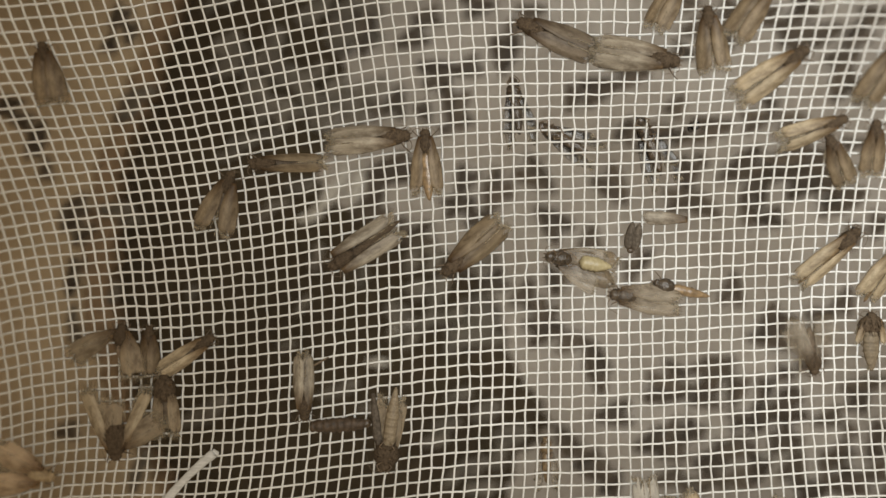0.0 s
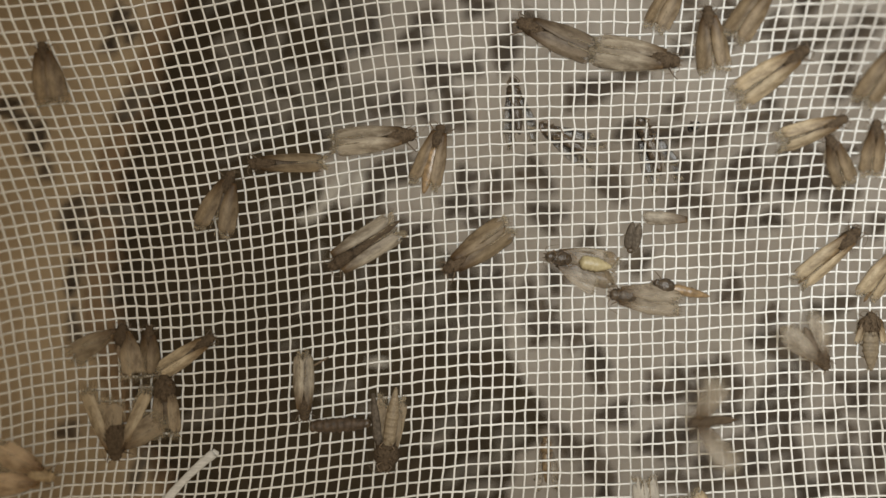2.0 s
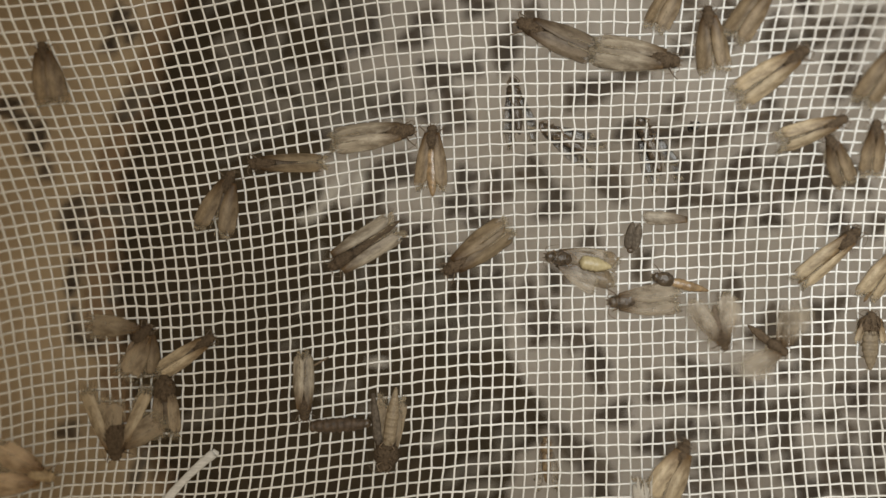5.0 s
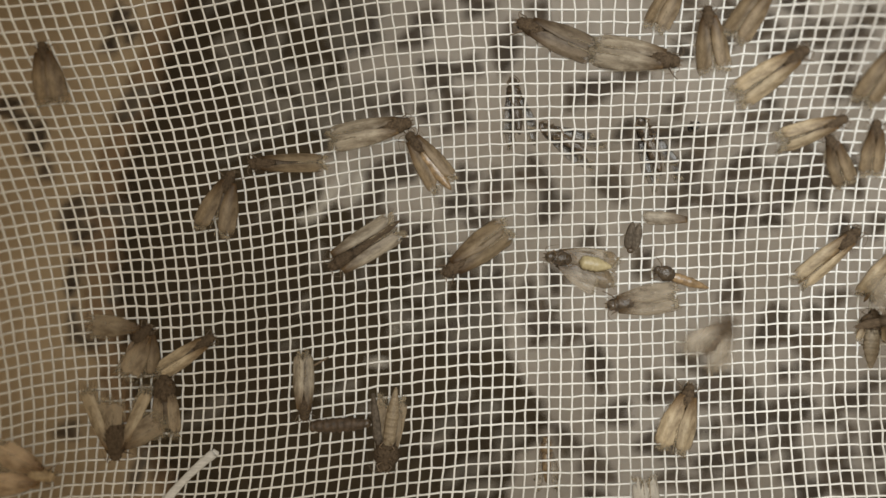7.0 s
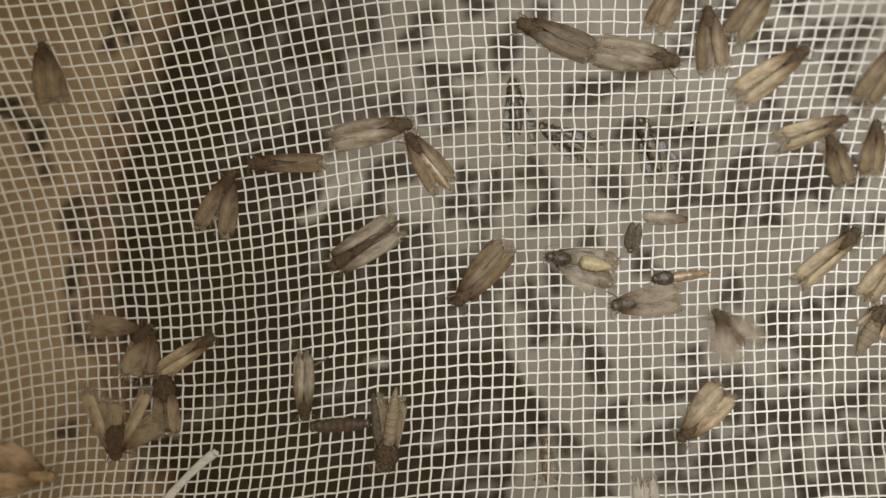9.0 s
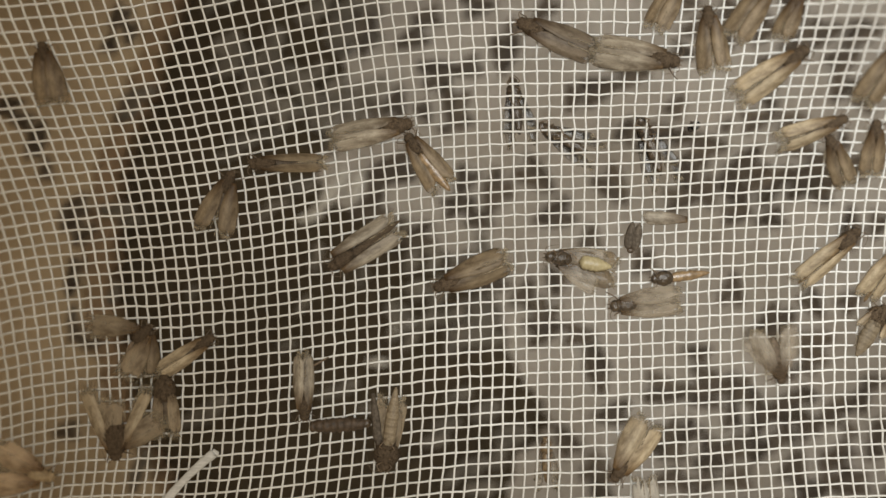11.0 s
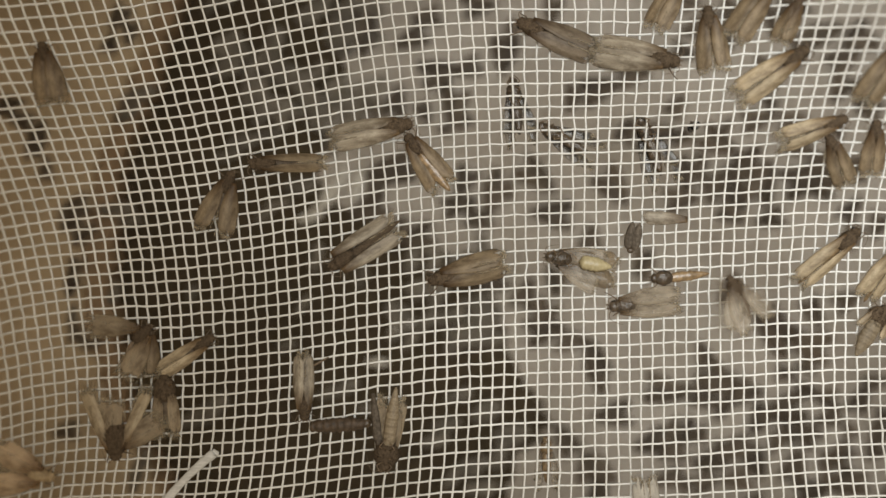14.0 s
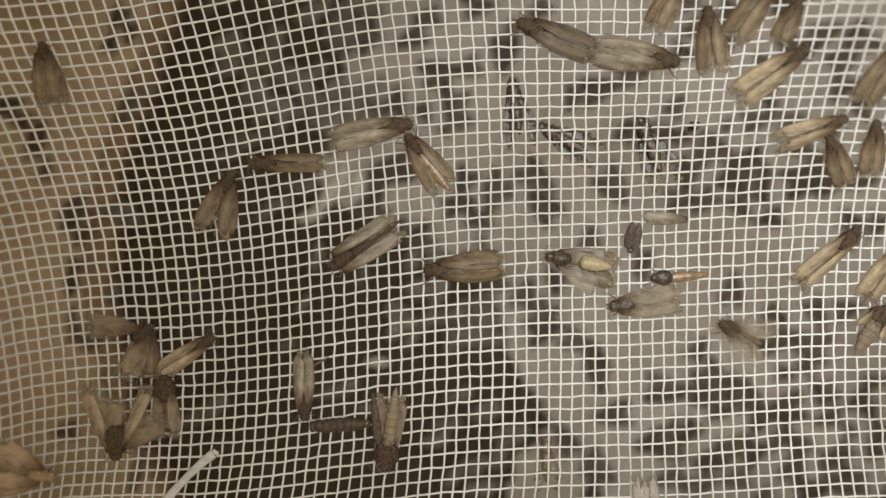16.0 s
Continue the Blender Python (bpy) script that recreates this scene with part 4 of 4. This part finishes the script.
def build_below():
    """Dark moths of the same kind, sitting on the sheet far below the net."""
    rng = random.Random(21)
    base = thing("dark_moth", "dark brown moth sitting on the grey sheet below", "moth", "dark moths below the net")
    r = random.Random(8)
    L = 0.0080
    bd = mesh_object("body", *blob(L * 0.8, L * 0.19, L * 0.17, r, lambda t: (0.45 + 0.55 * t) * egg(t) ** 0.6, 12, 8, 0.06), GRIT, base)
    bd.matrix_basis = pose(L * 0.08, 0, L * 0.10)
    hd = mesh_object("head", *blob(L * 0.11, L * 0.13, L * 0.11, r, egg, 6, 8, 0.05), GRIT, base)
    hd.matrix_basis = pose(L * 0.47, 0, L * 0.09)
    for s in (1, -1):
        wg = mesh_object("wing", *wing_mesh(L * 0.86, L * 0.24, s, r, 0.6, 0.4, 0.2, 0.05, 8, 6), GRIT, base)
        wg.matrix_basis = pose(L * 0.36, s * L * 0.06, L * 0.19, s * -22, -4, -s * 7)
    spots = []
    for lst in (BELOW_NORTH, BELOW_EAST, BELOW_SOUTH, BELOW_REST, BELOW_MORE):
        spots += list(zip(lst[::4], lst[1::4], lst[2::4], lst[3::4]))
    for _ in range(26):
        spots.append((rng.uniform(1180, 1600), rng.uniform(630, 905), rng.uniform(0, 180), rng.uniform(34, 52)))
    for _ in range(18):
        spots.append((rng.uniform(1180, 1600), rng.uniform(-25, 330), rng.uniform(0, 180), rng.uniform(32, 50)))
    for _ in range(16):
        spots.append((rng.uniform(640, 930), rng.uniform(-25, 440), rng.uniform(0, 180), rng.uniform(30, 46)))
    on_card = [(212, 34, 60, 52), (232, 60, 80, 46), (198, 78, 70, 40), (20, 186, 10, 54), (40, 214, 160, 50), (72, 236, 70, 48), (60, 262, 100, 42), (84, 300, 80, 44),
               (136, 366, 15, 54), (128, 392, 10, 46), (150, 412, 20, 52), (134, 476, 70, 44), (128, 508, 80, 40), (138, 590, 80, 44), (166, 606, 10, 40), (120, 762, 10, 50)]
    first = True
    for k, (u, v, a, n) in enumerate(spots + on_card):
        card = k >= len(spots)
        z = FLOOR_Z + 0.006 if card else SHEET_Z
        m = Matrix.Translation(plan(u, v, z)) @ pose(0, 0, 0, 0, 0, a + (180 if rng.random() < 0.5 else 0))
        ob = base if first else copy_thing(base, m)
        if first:
            ob.matrix_basis = m
            first = False
        else:
            tagged(ob, "dull brown moth sitting on the cardboard below" if card else "")
        size = n * STEP * (CAM_Z - z) / CAM_Z / L
        ob.scale = (size, size * rng.uniform(1.15, 1.5), size)
        if rng.random() < 0.35 and not card and u > 900:
            CRAWLERS.append((ob, u, v, z))


build_below()


def scrap_mesh(length, width, rng, n=7):
    """A crumpled strip of thin film with an uneven outline, lying along x."""
    verts, faces = [], []
    for k in range(n + 1):
        s = k / n
        half = width * 0.5 * (0.35 + 0.65 * math.sin(math.pi * (0.12 + 0.76 * s))) * rng.uniform(0.7, 1.2)
        shift = rng.uniform(-0.12, 0.12) * width
        for q in range(5):
            f = q / 2 - 1
            verts.append(((s - 0.5) * length, shift + f * half, rng.uniform(0.0, 0.16) * width + 0.10 * width * (1 - f * f)))
    low = [(x, y, z - 0.00006) for x, y, z in verts]
    m = len(verts)
    for k in range(n):
        for q in range(4):
            f = (5 * k + q, 5 * k + 5 + q, 5 * k + 6 + q, 5 * k + q + 1)
            faces += [f, tuple(m + w for w in f[::-1])]
    rim = list(range(5)) + [5 * k + 4 for k in range(1, n + 1)] + [5 * n + q for q in (3, 2, 1, 0)] + [5 * k for k in range(n - 1, 0, -1)]
    for k in range(len(rim)):
        p, q = rim[k], rim[(k + 1) % len(rim)]
        faces.append((p, q, m + q, m + p))
    return verts + low, faces


def build_fragments():
    """Pale shed wings and scraps of film lying on the dark floor."""
    rng = random.Random(33)
    white = [(588, 340, 62, 66, 20), (604, 316, 70, 48, 18), (566, 368, 40, 56, 18), (548, 384, 15, 48, 15), (574, 352, 80, 46, 16),
             (632, 330, 75, 54, 24), (668, 642, 0, 40, 12), (712, 576, 20, 44, 16)]
    for u, v, a, n, w in white:
        ob = mesh_object("film_scrap", *scrap_mesh(n * STEP * 1.54, w * STEP * 1.54, rng), WHITE_SCRAP)
        tagged(ob, "crumpled whitish scrap of thin film on the floor", "film scrap", "film scraps on the floor")
        ob.matrix_basis = Matrix.Translation(plan(u, v, SHEET_Z + 0.0004)) @ pose(0, 0, 0, 0, 0, a)
    dull = [(490, 362, 20, 52, 18), (468, 380, 35, 44, 16), (440, 150, 80, 90, 30), (462, 196, 70, 64, 34), (524, 142, 12, 66, 34), (560, 128, 30, 50, 24), (432, 252, 20, 60, 30), (404, 276, 15, 46, 22),
            (612, 20, 70, 60, 44), (600, 178, 20, 54, 30), (372, 12, 60, 40, 22), (246, 168, 20, 60, 26), (226, 200, 40, 46, 24), (208, 372, 8, 62, 26), (232, 392, 15, 40, 18),
            (200, 520, 70, 46, 18), (128, 560, 75, 44, 16), (372, 726, 40, 84, 34), (340, 740, 30, 54, 26), (250, 822, 60, 60, 26), (240, 850, 70, 44, 20), (600, 690, 20, 80, 26),
            (728, 464, 75, 46, 26), (768, 462, 60, 42, 26), (640, 490, 80, 44, 20), (770, 532, 70, 46, 22), (794, 560, 20, 60, 30), (702, 578, 70, 58, 22), (726, 602, 60, 40, 20),
            (832, 592, 10, 62, 26), (868, 602, 15, 56, 24), (560, 456, 80, 56, 20), (480, 236, 20, 50, 22), (530, 330, 10, 60, 30), (860, 730, 30, 60, 34), (906, 770, 20, 66, 44),
            (770, 780, 20, 50, 22), (790, 750, 15, 54, 26), (836, 826, 20, 60, 34), (884, 806, 70, 56, 30), (850, 864, 10, 60, 30), (800, 846, 60, 44, 24), (812, 700, 20, 50, 22), (652, 722, 10, 40, 22), (590, 250, 80, 54, 26), (340, 520, 75, 40, 18), (536, 540, 60, 42, 16), (508, 612, 20, 40, 18)]
    for _ in range(34):
        dull.append((rng.uniform(400, 660), rng.uniform(-30, 215), rng.uniform(0, 180), rng.uniform(36, 66), rng.uniform(24, 44)))
    for _ in range(22):
        dull.append((rng.uniform(700, 880), rng.uniform(430, 610), rng.uniform(0, 180), rng.uniform(34, 60), rng.uniform(20, 36)))
    for u, v, a, n, w in dull:
        low = FLOOR_Z + 0.0062 if u < 190 else SHEET_Z + 0.0004
        if 190 <= u < 260:
            low = FLOOR_Z + 0.0064
        ob = mesh_object("shed_wing", *scrap_mesh(n * STEP * 1.5, w * STEP * 1.5, rng), DULL_SCRAP)
        tagged(ob, "dull grey-brown shed wing on the dark floor", "insect wing", "shed wings on the floor")
        ob.matrix_basis = Matrix.Translation(plan(u, v, low)) @ pose(0, 0, 0, 0, 0, a)


build_fragments()


# ---- what moves ----


def smooth_rows(rows, lift, rng, tumble=0.0):
    """Rows of poses, with steps between wherever the moth turns far."""
    out, last, spot = [], None, None
    for t, hu, hv, tu, tv in rows:
        u, v = (hu + tu) / 2, (hv + tv) / 2
        a = math.degrees(math.atan2(tv - hv, hu - tu))
        if last is not None:
            while a - last > 180:
                a -= 360
            while a - last < -180:
                a += 360
            n = max(1, math.ceil(abs(a - last) / 60))
            for k in range(1, n):
                s = k / n
                out.append((spot[0] + (t - spot[0]) * s, spot[1] + (u - spot[1]) * s, spot[2] + (v - spot[2]) * s, last + (a - last) * s))
        out.append((t, u, v, a))
        last, spot = a, (t, u, v)
    poses, used = [], -1
    for t, u, v, a in out:
        if frame(t) == used:
            continue
        used = frame(t)
        roll = rng.uniform(-tumble, tumble)
        poses.append((t, on_net(u, v, a, lift) @ pose(0, 0, 0, roll, rng.uniform(-tumble, tumble) * 0.5, 0)))
    return poses


def flutter(wings, length, start, end, spread, up, down, rng):
    """Wing beats from start to end; before and after, the wings lie folded."""
    for wing, side, dx, z in wings:
        rest_pose = Matrix.Translation((dx, 0, 0)) @ wing_pose(length, side, 9, -4, z)
        rows = []
        first, final = frame(start), frame(end)
        if start > 0:
            rows += [(0.0, rest_pose), (start - 0.1, rest_pose)]
        k = 0
        for f in range(first, final + 1):
            beat = (up if k % 2 else down) + rng.uniform(-8, 8)
            open_angle = spread + rng.uniform(-0.3, 0.3) * min(spread, 40) + (9 if dx else 0)
            rows.append(((f - 1) / FPS, Matrix.Translation((dx, 0, 0)) @ wing_pose(length, side, open_angle, beat, z)))
            k += 1
        if end < 16.0:
            rows += [(end + 0.1, rest_pose), (16.0, rest_pose)]
        walk(wing, rows)


def motions():
    rng = random.Random(3)
    for key, (ob, wings, rows) in TRACK.items():
        air = {"flyer": 0.0026, "dancer": 0.0022, "walker": 0.0004}.get(key, 0.0003)
        walk(ob, smooth_rows(rows, air, rng, 10.0 if key == "flyer" else 0.0))
    flutter(TRACK["flyer"][1], 116 * STEP, 0.0, 16.0, 16, 66, -36, rng)
    flutter(TRACK["dancer"][1], 118 * STEP, 0.7, 7.6, 66, 42, -24, rng)
    for ob, u, v, z in CRAWLERS:
        a = math.degrees(ob.matrix_basis.to_euler().z)
        rows, t = [], 0.0
        while True:
            rows.append((t, Matrix.Translation(plan(u, v, z)) @ pose(0, 0, 0, 0, 0, a)))
            if t >= 16.0:
                break
            t = min(16.0, t + rng.uniform(1.0, 2.6))
            a += rng.uniform(-45, 45)
            u += rng.uniform(-16, 16)
            v += rng.uniform(-16, 16)
        walk(ob, rows)


motions()
